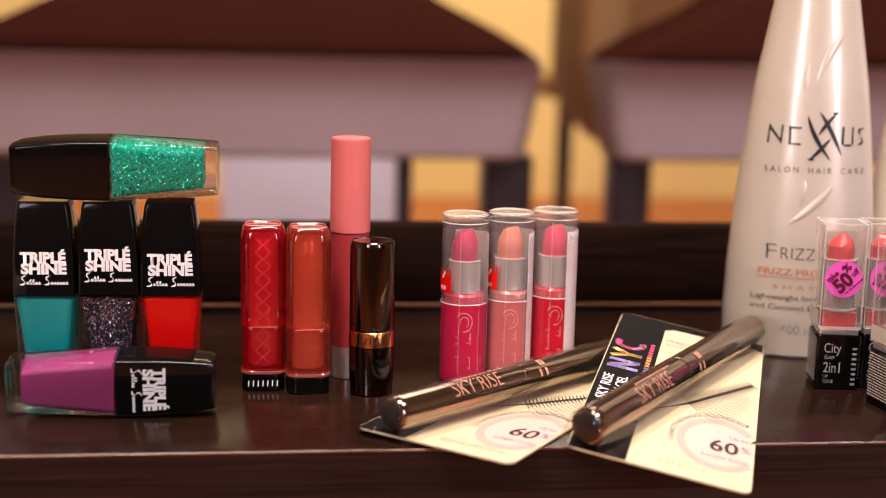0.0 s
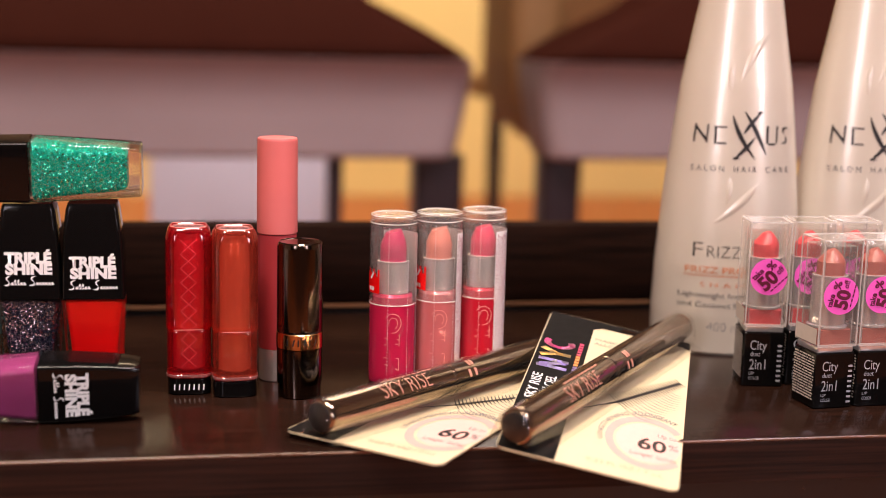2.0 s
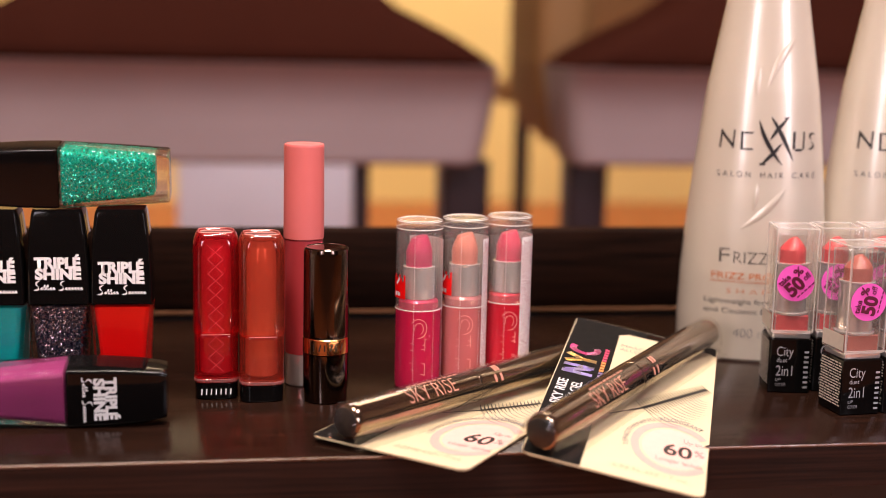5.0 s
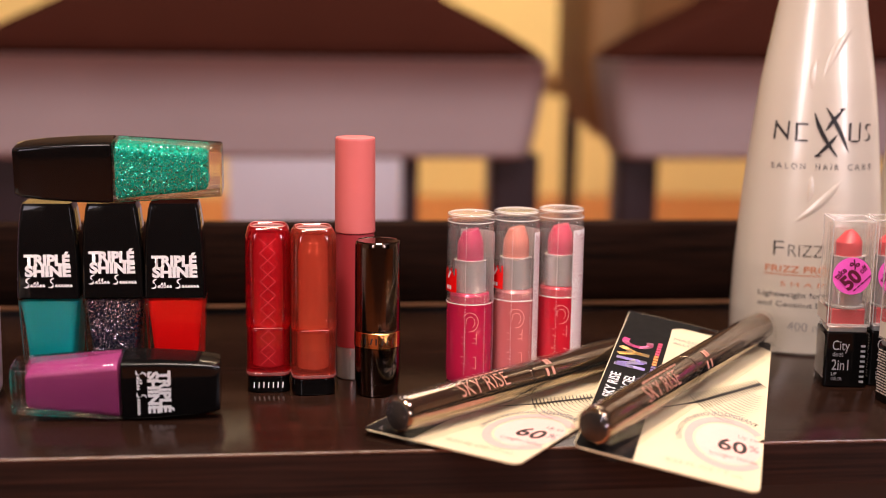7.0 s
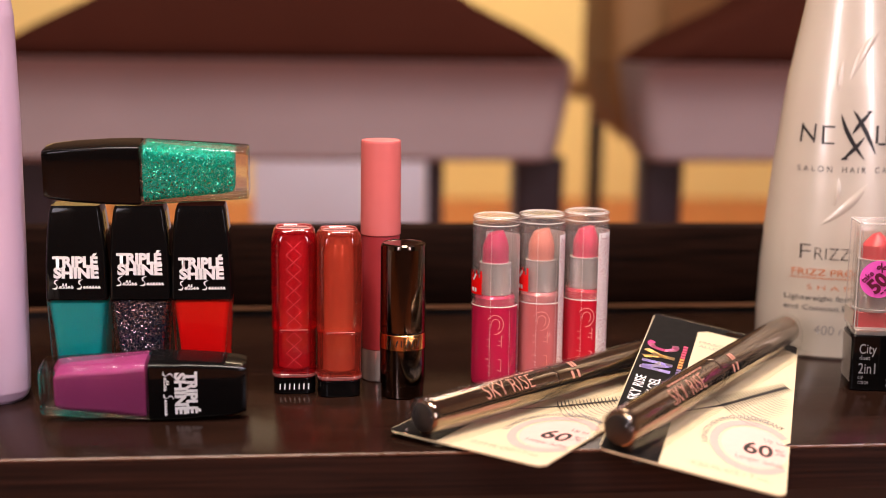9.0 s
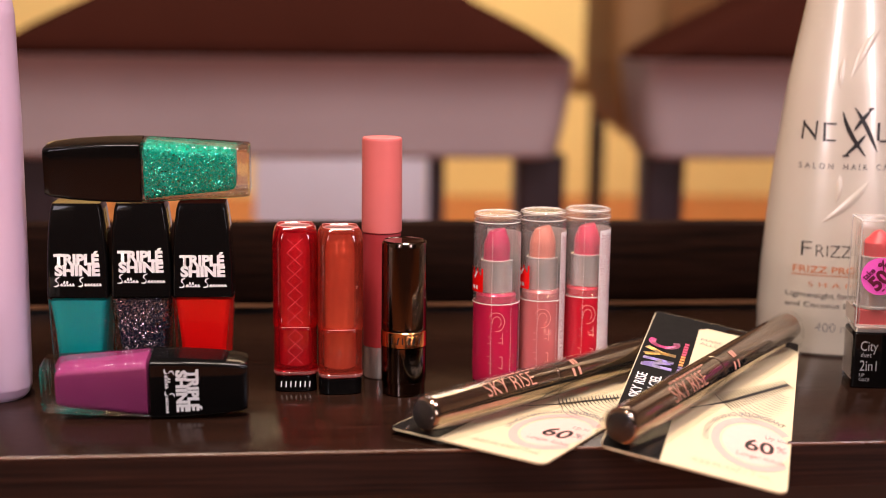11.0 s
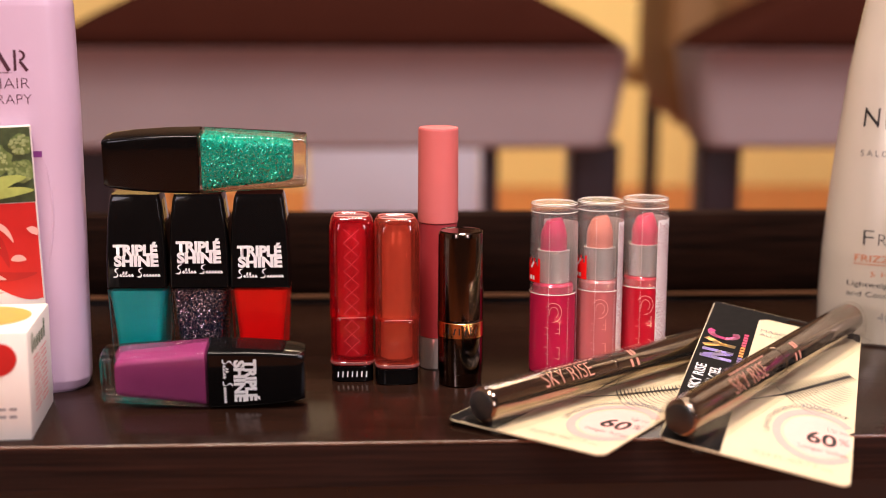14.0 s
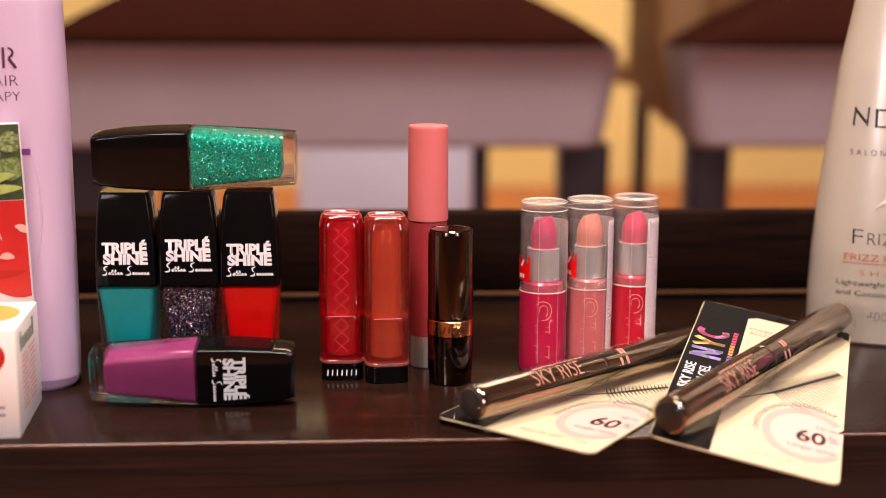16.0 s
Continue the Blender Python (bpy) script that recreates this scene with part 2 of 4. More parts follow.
def box(x0, x1, y0, y1, z0, z1, bev=0.0, seg=2, bm=None):
    own = bm or bmesh.new()
    b = bmesh.new()
    bmesh.ops.create_cube(b, size=1)
    for v in b.verts:
        v.co = Vector(((x0 + x1) / 2 + v.co.x * (x1 - x0), (y0 + y1) / 2 + v.co.y * (y1 - y0), (z0 + z1) / 2 + v.co.z * (z1 - z0)))
    if bev:
        bmesh.ops.bevel(b, geom=b.edges[:] + b.verts[:], offset=bev, segments=seg, affect="EDGES", profile=0.5)
    me = bpy.data.meshes.new("tmp")
    b.to_mesh(me)
    b.free()
    own.from_mesh(me)
    bpy.data.meshes.remove(me)
    return own


def flat(polys, place):
    """Flat shapes [(x, y), ...] set by place(x, y) -> point."""
    bm = bmesh.new()
    for p in polys:
        f = bm.faces.new([bm.verts.new(place(x, y)) for x, y in p])
        if len(p) > 4:
            bmesh.ops.triangulate(bm, faces=[f])
    return bm


def disc(cx, cy, rx, ry, n=32):
    return [(cx + rx * math.cos(2 * math.pi * k / n), cy + ry * math.sin(2 * math.pi * k / n)) for k in range(n)]


def bar(x0, y0, x1, y1, w, w2=None):
    w2 = w if w2 is None else w2
    d = Vector((x1 - x0, y1 - y0)).normalized()
    n = Vector((-d.y, d.x))
    return [(x0 + n.x * w / 2, y0 + n.y * w / 2), (x0 - n.x * w / 2, y0 - n.y * w / 2), (x1 - n.x * w2 / 2, y1 - n.y * w2 / 2), (x1 + n.x * w2 / 2, y1 + n.y * w2 / 2)]


def swoosh(pts, w, n=14):
    """A stroke along a smooth curve through three points, thick in the middle."""
    (ax, ay), (bx, by), (cx, cy) = pts
    polys, prev = [], None
    for k in range(n + 1):
        t = k / n
        x = (1 - t) ** 2 * ax + 2 * t * (1 - t) * bx + t * t * cx
        y = (1 - t) ** 2 * ay + 2 * t * (1 - t) * by + t * t * cy
        dx = 2 * (1 - t) * (bx - ax) + 2 * t * (cx - bx)
        dy = 2 * (1 - t) * (by - ay) + 2 * t * (cy - by)
        ln = math.hypot(dx, dy) or 1
        h = w / 2 * (0.12 + 0.88 * math.sin(math.pi * min(1, max(0, t))) ** 0.8)
        cur = ((x - dy / ln * h, y + dx / ln * h), (x + dy / ln * h, y - dx / ln * h))
        if prev:
            polys.append([prev[0], prev[1], cur[1], cur[0]])
        prev = cur
    return polys


def arc_band(cx, cy, r0, r1, a0, a1, ky=1.0, n=40):
    out = []
    for k in range(n):
        a, b = radians(a0 + (a1 - a0) * k / n), radians(a0 + (a1 - a0) * (k + 1) / n)
        out.append([(cx + r0 * math.cos(a), cy + ky * r0 * math.sin(a)), (cx + r1 * math.cos(a), cy + ky * r1 * math.sin(a)),
                    (cx + r1 * math.cos(b), cy + ky * r1 * math.sin(b)), (cx + r0 * math.cos(b), cy + ky * r0 * math.sin(b))])
    return out


def text_shape(s, height, place, width=None, bold=0.0, centre=True, at=(0, 0), turn=0.0, cut=0.0, cross=0.0):
    """The words s with capitals of that height, fitted to width where given, set by place(x, y)."""
    cu = bpy.data.curves.new("words", "FONT")
    cu.body, cu.size, cu.offset, cu.resolution_u = s, 1.0, bold, 3
    ob = new("words", cu)
    me = bpy.data.meshes.new_from_object(ob.evaluated_get(bpy.context.evaluated_depsgraph_get()))
    bm = bmesh.new()
    bm.from_mesh(me)
    bpy.data.objects.remove(ob)
    bpy.data.curves.remove(cu)
    bpy.data.meshes.remove(me)
    xs = [v.co.x for v in bm.verts]
    x0, x1 = min(xs), max(xs)
    ky = height / 0.70
    kx = width / (x1 - x0) if width else ky
    if cut:
        geo = bm.verts[:] + bm.edges[:] + bm.faces[:]
        k = x0
        while k < x1:
            k += cut / kx
            geo = bm.verts[:] + bm.edges[:] + bm.faces[:]
            bmesh.ops.bisect_plane(bm, geom=geo, plane_co=(k, 0, 0), plane_no=(1, 0, 0))
    if cross:
        ys = [v.co.y for v in bm.verts]
        k = min(ys)
        while k < max(ys):
            k += cross / ky
            bmesh.ops.bisect_plane(bm, geom=bm.verts[:] + bm.edges[:] + bm.faces[:], plane_co=(0, k, 0), plane_no=(0, 1, 0))
    c, s_ = math.cos(radians(turn)), math.sin(radians(turn))
    for v in bm.verts:
        x = (v.co.x - (x0 + x1) / 2) * kx if centre else (v.co.x - x0) * kx
        y = v.co.y * ky - (height / 2 if centre else 0)
        v.co = Vector(place(at[0] + x * c - y * s_, at[1] + x * s_ + y * c))
    return bm


def join(*bms):
    out = bms[0]
    for b in bms[1:]:
        me = bpy.data.meshes.new("tmp")
        b.to_mesh(me)
        b.free()
        out.from_mesh(me)
        bpy.data.meshes.remove(me)
    return out


def on_tube(r, a0=0.0, lift=0.00012):
    """Wraps x round an upright tube of radius r; a0: degrees from the front, to the right."""
    def place(x, z):
        a = x / r + radians(a0)
        return ((r + lift) * math.sin(a), -(r + lift) * math.cos(a), z)
    return place


# ---- room ----
def slab(name, x0, x1, y0, y1, z0, z1, material, label, category):
    ob = part(name, box(x0, x1, y0, y1, z0, z1), material, None, smooth=False)
    return tagged(ob, label, category, kind="structure")


CREAM_WALL = mat("warm_yellow_wall", (0.80, 0.64, 0.29), 0.7, vary=0.08, scale=3, bump=0.1, bump_scale=60)
DARK_WALL = mat("brown_wall", (0.06, 0.036, 0.026), 0.7, vary=0.15, scale=3, bump=0.1, bump_scale=60)
FLOOR_WOOD = wood("orange_brown_floor", (0.36, 0.10, 0.028), (0.5, 0.16, 0.05), 0.45, (6, 1.2, 6))
SIDE_WALL = mat("tan_side_wall", (0.42, 0.32, 0.22), 0.7, vary=0.12, scale=3, bump=0.1, bump_scale=60)
UPPER_WALL = mat("brown_upper_wall", (0.13, 0.075, 0.045), 0.7, vary=0.12, scale=3, bump=0.1, bump_scale=60)
CEIL = mat("ceiling_paint", (0.34, 0.30, 0.26), 0.8, vary=0.05, scale=4, bump=0.05, bump_scale=80)
slab("floor", -2.6, 3.2, -1.6, 4.6, -0.05, 0.0, FLOOR_WOOD, "orange-brown wooden floor of a warm lit lounge", "floor")
slab("ceiling", -2.6, 3.2, -1.6, 4.6, 2.45, 2.5, CEIL, "plain pale ceiling above the lounge", "ceiling")
slab("wall_north", -2.6, 3.2, 4.6, 4.7, 0, 1.15, CREAM_WALL, "warm yellow painted wall behind the armchairs", "wall")
# upper wall stays out of view; its brown dulls reflections on glossy caps
slab("wall_north_upper", -2.6, 3.2, 4.6, 4.7, 1.15, 2.45, UPPER_WALL, "unseen upper part of the yellow wall, brown to dull reflections", "wall")
slab("wall_south", -2.6, 3.2, -1.7, -1.6, 0, 2.45, DARK_WALL, "plain brown wall behind the camera", "wall")
slab("wall_west", -2.7, -2.6, -1.6, 4.6, 0, 2.45, SIDE_WALL, "plain tan side wall of the lounge", "wall")
slab("wall_east", 3.2, 3.3, -1.6, 4.6, 0, 2.45, SIDE_WALL, "plain tan side wall of the lounge", "wall")


# ---- tables ----
def low_table(x0, x1, y0, y1, z, label, thick=0.0185):
    t = thing("low_table", pose((x0 + x1) / 2, (y0 + y1) / 2, 0), label, "table")
    hx, hy = (x1 - x0) / 2, (y1 - y0) / 2
    part("tabletop", box(-hx, hx, -hy, hy, z - thick, z, 0.0012, 2), ESPRESSO, t)
    part("apron", box(-hx + 0.02, hx - 0.02, -hy + 0.022, -hy + 0.04, z - 0.10, z - thick - 0.0005), BLACK_MATT, t)
    part("apron", box(-hx + 0.02, hx - 0.02, hy - 0.04, hy - 0.022, z - 0.10, z - thick - 0.0005), BLACK_MATT, t)
    for sx in (-1, 1):
        for sy in (-1, 1):
            part("leg", box(sx * (hx - 0.045) - 0.025, sx * (hx - 0.045) + 0.025, sy * (hy - 0.066) - 0.025, sy * (hy - 0.066) + 0.025, 0, z - thick - 0.0005, 0.002), ESPRESSO, t)
    return t


table = low_table(-0.62, 0.85, 0.4795, 0.722, ZT, "dark espresso-stained wooden low table carrying beauty products")
# worn front lip with its highlight painted in, and a low upstand along the back above a shadow gap
PANEL_WOOD = wood("matt_espresso_wood", (0.004, 0.002, 0.0014), (0.02, 0.008, 0.005), 0.7, spec=0.03)
BAND_DARK = mat("dark_edge_band", (0.13, 0.060, 0.030), 0.8, spec=0.05, vary=0.6, scale=25, stretch=(0.5, 1, 1))
# lighter brown for both the wear and the highlight on the front lip
BAND = mat("worn_highlight_band", (0.125, 0.056, 0.031), 0.32, vary=0.5, scale=90, stretch=(0.4, 1, 1))
part("front_edge", box(-0.735, 0.735, -0.1217, -0.1214, ZT - 0.0180, ZT - 0.0012), ESPRESSO_EDGE, table)
part("worn_highlight_lip", box(-0.735, 0.735, -0.1216, -0.1209, ZT - 0.0011, ZT + 0.0001, 0.0003, 1), BAND, table, "worn brown edge with its highlight in the colour")
up = part("back_panel", box(-0.735, 0.735, 0.1320, 0.1490, ZT + 0.0030, ZT + 0.0490, 0.0012, 2), PANEL_WOOD, table)
part("edge_band", box(-0.735, 0.735, 0.1317, 0.1490, ZT + 0.0007, ZT + 0.0028, 0.0003, 1), BAND_DARK, up, "thin brown band below the back panel")
part("rear_rail", box(-0.735, 0.735, 0.1330, 0.1480, ZT - 0.06, ZT + 0.0006), BLACK_MATT, table)


# ---- nail polish ----
def lerp_table(tab, z):
    for (z0, a0), (z1, a1) in zip(tab, tab[1:]):
        if z <= z1:
            return a0 + (a1 - a0) * (z - z0) / (z1 - z0)
    return tab[-1][1]


GH = 0.0450     # height of the glass
CAP_X = [(GH, 0.0129), (0.06, 0.0126), (0.075, 0.0117), (0.0835, 0.0107), (0.086, 0.0100)]
CAP_Y = [(GH, 0.0098), (0.06, 0.0096), (0.075, 0.0090), (0.0835, 0.0083), (0.086, 0.0076)]


def nail_polish(m, lacquer, label, lettering=True, drop=0.0):
    t = thing("nail_polish", m, label, "nail polish", "nail polish bottles")
    gx = lambda z: 0.0106 + 0.0023 * (z / GH) ** 0.8
    gy = lambda z: 0.0082 + 0.0016 * (z / GH)
    zs = [0.0, 0.0008, 0.006, 0.014, 0.022, 0.030, 0.038, 0.0437, GH]
    part("glass", loft([(z, ring_rr(gx(z) - (0.0007 if z == 0 else 0), gy(z) - (0.0007 if z == 0 else 0), 0.0024)) for z in zs]), CLEAR_GLASS, t, "clear glass bottle with a thick base")
    zl = [0.0060, 0.0068, 0.011, 0.019, 0.027, 0.035, 0.0420, 0.0440, 0.0444]
    ins = [0.0047, 0.0036, 0.0029, 0.0027, 0.0024, 0.0020, 0.0015, 0.0014, 0.0022]
    part("lacquer", loft([(z, ring_rr(gx(z) - i, gy(z) - i * 0.45, 0.0022)) for z, i in zip(zl, ins)]), lacquer, t)
    part("neck", lathe([(0.0055, 0.0445), (0.0055, GH + 0.002)], 24), CLEAR_GLASS, t)
    cz = [GH + 0.0004, GH + 0.0010, 0.052, 0.060, 0.068, 0.075, 0.080, 0.0835, 0.0852, 0.086]
    cap = part("cap", loft([(z, ring_rr(lerp_table(CAP_X, z) - (0.0004 if k == 0 else 0), lerp_table(CAP_Y, z) - (0.0004 if k == 0 else 0), 0.0016)) for k, z in enumerate(cz)]), BLACK_CAP, t, "glossy black tapered cap")
    if lettering:
        pl = lambda x, z: (x, -lerp_table(CAP_Y, z) - 0.00015, z)
        part("lettering", join(text_shape("TRIPL\u00c9", 0.0044, pl, 0.0190, 0.055, at=(0, 0.0635 - drop)), text_shape("SHINE", 0.0043, pl, 0.0190, 0.055, at=(0.0003, 0.0588 - drop))), WHITE_INK, cap, smooth=False)
        # handwritten maker's mark as plain slanted strokes and loops
        pol = []
        for x0, n in ((-0.0093, 5), (0.0008, 6)):
            pol += swoosh([(x0 + 0.0022, 0.0551 - drop), (x0 - 0.0008, 0.0545 - drop), (x0 + 0.0014, 0.0534 - drop)], 0.0006, 8)
            pol += swoosh([(x0 + 0.0014, 0.0534 - drop), (x0 + 0.0020, 0.0520 - drop), (x0 - 0.0006, 0.0523 - drop)], 0.0006, 8)
            for k in range(n):
                x = x0 + 0.0022 + 0.00122 * k
                tall = 0.0016 if (k in (1, 2) and n == 5) else 0.0
                pol += swoosh([(x - 0.0002, 0.0524 - drop), (x + 0.0012, 0.0536 + tall - drop), (x + 0.0006, 0.0523 - drop)], 0.00055, 7)
                pol.append(bar(x + 0.0003, 0.0524 - drop, x + 0.0013, 0.0526 - drop, 0.0004))
        pol = [[(x, 0.0532 - drop + (z - 0.0532 + drop) * 1.4) for x, z in q] for q in pol]
        part("maker_mark", flat(pol, pl), WHITE_INK, cap, smooth=False, kind="stuff")
    return t


TEAL = mat("teal_lacquer", (0.0, 0.37, 0.36), 0.2, vary=0.08, scale=60, spec=0.25)
RED = mat("red_lacquer", (0.85, 0.006, 0.006), 0.2, vary=0.08, scale=60, spec=0.25)
PURPLE = mat("purple_lacquer", (0.32, 0.048, 0.17), 0.22, vary=0.12, scale=80, spec=0.25)
GREEN_GLITTER = glitter("green_glitter_lacquer", (0.0, 0.42, 0.27), (0.12, 0.90, 0.50), (0.1, 0.75, 0.80), 2000, 0.34)
NIGHT_GLITTER = glitter("midnight_glitter_lacquer", (0.012, 0.014, 0.03), (0.55, 0.55, 0.62), (0.55, 0.3, 0.25), 2200, 0.30)
PY = 0.5530 + 0.0098
nail_polish(pose(-0.1012, PY, ZT, 0, 0, -1), TEAL, "teal nail polish bottle with black cap, standing under another bottle", True, 0.0013)
nail_polish(pose(-0.0745, PY, ZT, 0, 0, -1), NIGHT_GLITTER, "midnight glitter nail polish bottle with black cap, standing")
nail_polish(pose(-0.0486, PY, ZT, 0, 0, 0), RED, "bright red nail polish bottle with black cap, standing", True, 0.0020)
nail_polish(pose(-0.1124, 0.5320, ZT + 0.0139, 7, 0, 0) @ pose(0, 0, 0, 0, 90, 0) @ Matrix.Scale(0.975, 4), PURPLE, "purple nail polish bottle lying on its side on the table")
nail_polish(pose(-0.0280, PY, ZT + 0.0862 + 0.0138, 7, 0, 0) @ pose(0, 0, 0, 0, -90, 0), GREEN_GLITTER, "green glitter nail polish bottle lying across three caps", False)


# ---- lip colours in the middle ----
def red_plastic(name, colour, tint, haze=0.3, milk=None):
    shell = clear(name, colour, 0.07, 2.4, 1.0, 0.7, haze, milk or tint)
    return shell, mat(name + "_core", tint, 0.24, metal=0.3, vary=0.3, scale=160, stretch=(1, 1, 0.35), coat=0.5)


LIP_CLEAR = clear("pink_clear_plastic", (0.95, 0.55, 0.55), 0.05, 2.2, 1.0, 0.6, 0.2, (0.9, 0.45, 0.42))
TOP_PALE = mat("pale_top_sheen", (0.42, 0.20, 0.18), 0.15, coat=0.8, vary=0.1, scale=120)
QUILT = mat("red_moulding", (0.70, 0.09, 0.12), 0.2, coat=0.6, vary=0.1, scale=200)


def balm_stick(m, colour, label, quilted):
    t = thing("lip_balm", m, label, "lip balm", "rounded lip balm sticks")
    h = 0.0099
    colour, core = colour
    rr = lambda k, r=0.0052: ring_rr(h * k, h * k, r * k, 6)
    part("base", loft([(0, rr(0.90)), (0.0006, rr(0.94)), (0.0072, rr(0.94)), (0.0076, rr(0.92))]), BLACK_CAP, t, "glossy black base")
    part("body", loft([(0.0078, rr(0.95)), (0.0086, rr(0.985)), (0.0100, rr(0.985)), (0.0104, rr(0.96)), (0.0290, rr(0.96)), (0.0296, rr(0.93))]), colour, t)
    part("cap", loft([(0.0298, rr(0.96)), (0.0304, rr(1)), (0.0690, rr(1)), (0.0712, rr(0.985)), (0.0735, rr(0.93)), (0.0752, rr(0.84)), (0.0756, rr(0.78)), (0.0750, rr(0.72)), (0.0748, rr(0.5))]), colour, t)
    # paleness of the core stands in for the highlight streak down the middle
    part("core", lathe([(0.0060, 0.0108), (0.0072, 0.0116), (0.0072, 0.0290), (0.0066, 0.0297), (0.0066, 0.0640), (0.0060, 0.0690), (0.0046, 0.0722)], 28), core, t, "inner stick, pale for the central highlight streak")
    part("foot_lip", loft([(0.0080, rr(0.97)), (0.0084, rr(1.0)), (0.0093, rr(1.0)), (0.0097, rr(0.97))], False), LIP_CLEAR, t, "clear glossy lip above the base")
    # pale colour of this disc imitates the lounge reflected in the flat top
    part("top_sheen", loft([(0.0749, rr(0.70)), (0.0751, rr(0.68))]), TOP_PALE, t, "flat top, pale for the reflection on it")
    # pale pink lines paint the highlights on the top rim and the seam
    part("rim_glint", loft([(0.0755, rr(0.77)), (0.0757, rr(0.78)), (0.0759, rr(0.77))], False), PINK_INK, t)
    part("seam_glint", flat([bar(-0.0062, 0.0301, 0.0062, 0.0301, 0.0003)], lambda x, z: (x, -h * 1.002, z)), PINK_INK, t, smooth=False)
    if quilted:
        pol = []
        for k in range(9):
            z = 0.013 + 0.0064 * k
            w = 0.0034
            for s in (-1, 1):
                pol.append(bar(s * w, z, 0, z + 0.0032, 0.0002))
                pol.append(bar(0, z + 0.0032, s * w, z + 0.0064, 0.0002))
        part("quilting", flat(pol, lambda x, z: (x, -h - 0.0001, z)), QUILT, t, "raised diamond pattern", smooth=False, kind="stuff")
        part("maker_mark", flat([bar(-0.0064 + 0.0021 * k, 0.0024, -0.0062 + 0.0021 * k, 0.0051, 0.0006) for k in range(7)],
                                lambda x, z: (x, -h * 0.94 - 0.0001, z)), WHITE_INK, t, smooth=False)
    return t


CHERRY = red_plastic("cherry_red_plastic", (0.93, 0.22, 0.26), (0.95, 0.26, 0.33), 0.22, (0.55, 0.006, 0.014))
CORAL = red_plastic("coral_red_plastic", (0.93, 0.45, 0.36), (0.92, 0.42, 0.30), 0.24, (0.50, 0.050, 0.028))
LOWER = Matrix.Diagonal((1, 1, 0.985, 1))
balm_stick(pose(-0.0092, 0.5715, ZT, 0, 0, 0) @ LOWER, CHERRY, "glossy cherry-red lip balm stick with quilted cap and black base", True)
balm_stick(pose(0.0106, 0.5655, ZT, 0, 0, 4) @ LOWER, CORAL, "glossy coral-red lip balm stick with black base", False)

PINK_MATT = mat("salmon_pink_plastic", (0.74, 0.17, 0.16), 0.42, vary=0.05, scale=70)
PINK_BODY = mat("deep_pink_plastic", (0.50, 0.055, 0.07), 0.35, vary=0.08, scale=70)
cr = thing("lip_crayon", pose(0.0302, 0.5885, ZT) @ Matrix.Diagonal((1, 1, 0.988, 1)), "tall salmon-pink chubby lip crayon standing upright", "lip crayon")
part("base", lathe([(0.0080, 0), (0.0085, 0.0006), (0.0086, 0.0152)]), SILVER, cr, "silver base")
part("barrel", lathe([(0.0086, 0.0154), (0.0087, 0.05), (0.0088, 0.0690)]), PINK_BODY, cr)
part("cap", lathe([(0.0088, 0.0692), (0.00925, 0.0696), (0.0092, 0.09), (0.0091, 0.1122), (0.0088, 0.1130), (0.0082, 0.1132)]), PINK_MATT, cr)
part("perforation", flat([[(x, z), (x + 0.0004, z), (x + 0.0004, z + 0.0009), (x, z + 0.0009)] for x in (0.0036,) for z in np.arange(0.012, 0.05, 0.0022)], on_tube(0.0088)), PINK_INK, cr, smooth=False)

bl = thing("lipstick", pose(0.0389, 0.5602, ZT) @ LOWER, "black lacquered lipstick tube with gold band, closed", "lipstick")
part("base", lathe([(0.0090, 0), (0.0095, 0.0005), (0.0096, 0.0058), (0.0100, 0.0062), (0.0101, 0.0222)]), BLACK_CHROME, bl)
part("band", lathe([(0.0100, 0.0224), (0.0103, 0.0227), (0.0103, 0.0293), (0.0100, 0.0296)]), GOLD, bl, "polished gold band")
part("cap", lathe([(0.0099, 0.0298), (0.0101, 0.0302), (0.0100, 0.0682), (0.0097, 0.0696), (0.0091, 0.0702), (0.0086, 0.0699), (0.0001, 0.0699)]), BLACK_CHROME, bl)
part("maker_mark", flat([bar(-0.0062 + 0.0025 * k, 0.0245, -0.0062 + 0.0025 * k + (0.0008 if k % 2 else 0), 0.0275, 0.0006) for k in range(6)], on_tube(0.0103)), BLACK_INK, bl, smooth=False)


# ---- clear-capped lipsticks ----
def bullet(r, z0, z1, slant=0.006, taper=0.55):
    """A lipstick tip: round below, cut on a slant towards the front."""
    bm = bmesh.new()
    rings = []
    for k in range(7):
        f = k / 6
        z = z0 + (z1 - z0) * f
        rr = r * (1 - taper * max(0, f - 0.45) ** 1.4 / 0.55 ** 1.4)
        rings.append((z, ring_el(rr, rr, 24)))
    loft(rings, True, bm)
    for v in bm.verts:
        top = max(0.0, (v.co.z - (z0 + (z1 - z0) * 0.45)) / ((z1 - z0) * 0.55))
        v.co.z -= top * slant * (0.5 - 0.5 * v.co.x / r) * 0.8
        v.co.y += top * 0.0008
    return bm


def clear_lipstick(m, body, tip, label, seal_red=True, span=(40, 150)):
    t = thing("lipstick", m, label, "lipstick", "clear-capped lipsticks in a row")
    body, core = body
    base = part("base", lathe([(0.0098, 0), (0.0104, 0.0005), (0.0106, 0.004), (0.0106, 0.0366), (0.0102, 0.0372)]), body, t)
    part("core", lathe([(0.0074, 0.001), (0.0088, 0.002), (0.0088, 0.0340), (0.0074, 0.0368)]), core, t)
    part("collar", lathe([(0.0092, 0.0374), (0.0094, 0.0376), (0.0094, 0.0405), (0.0086, 0.0416), (0.0074, 0.0417)]), core, t)
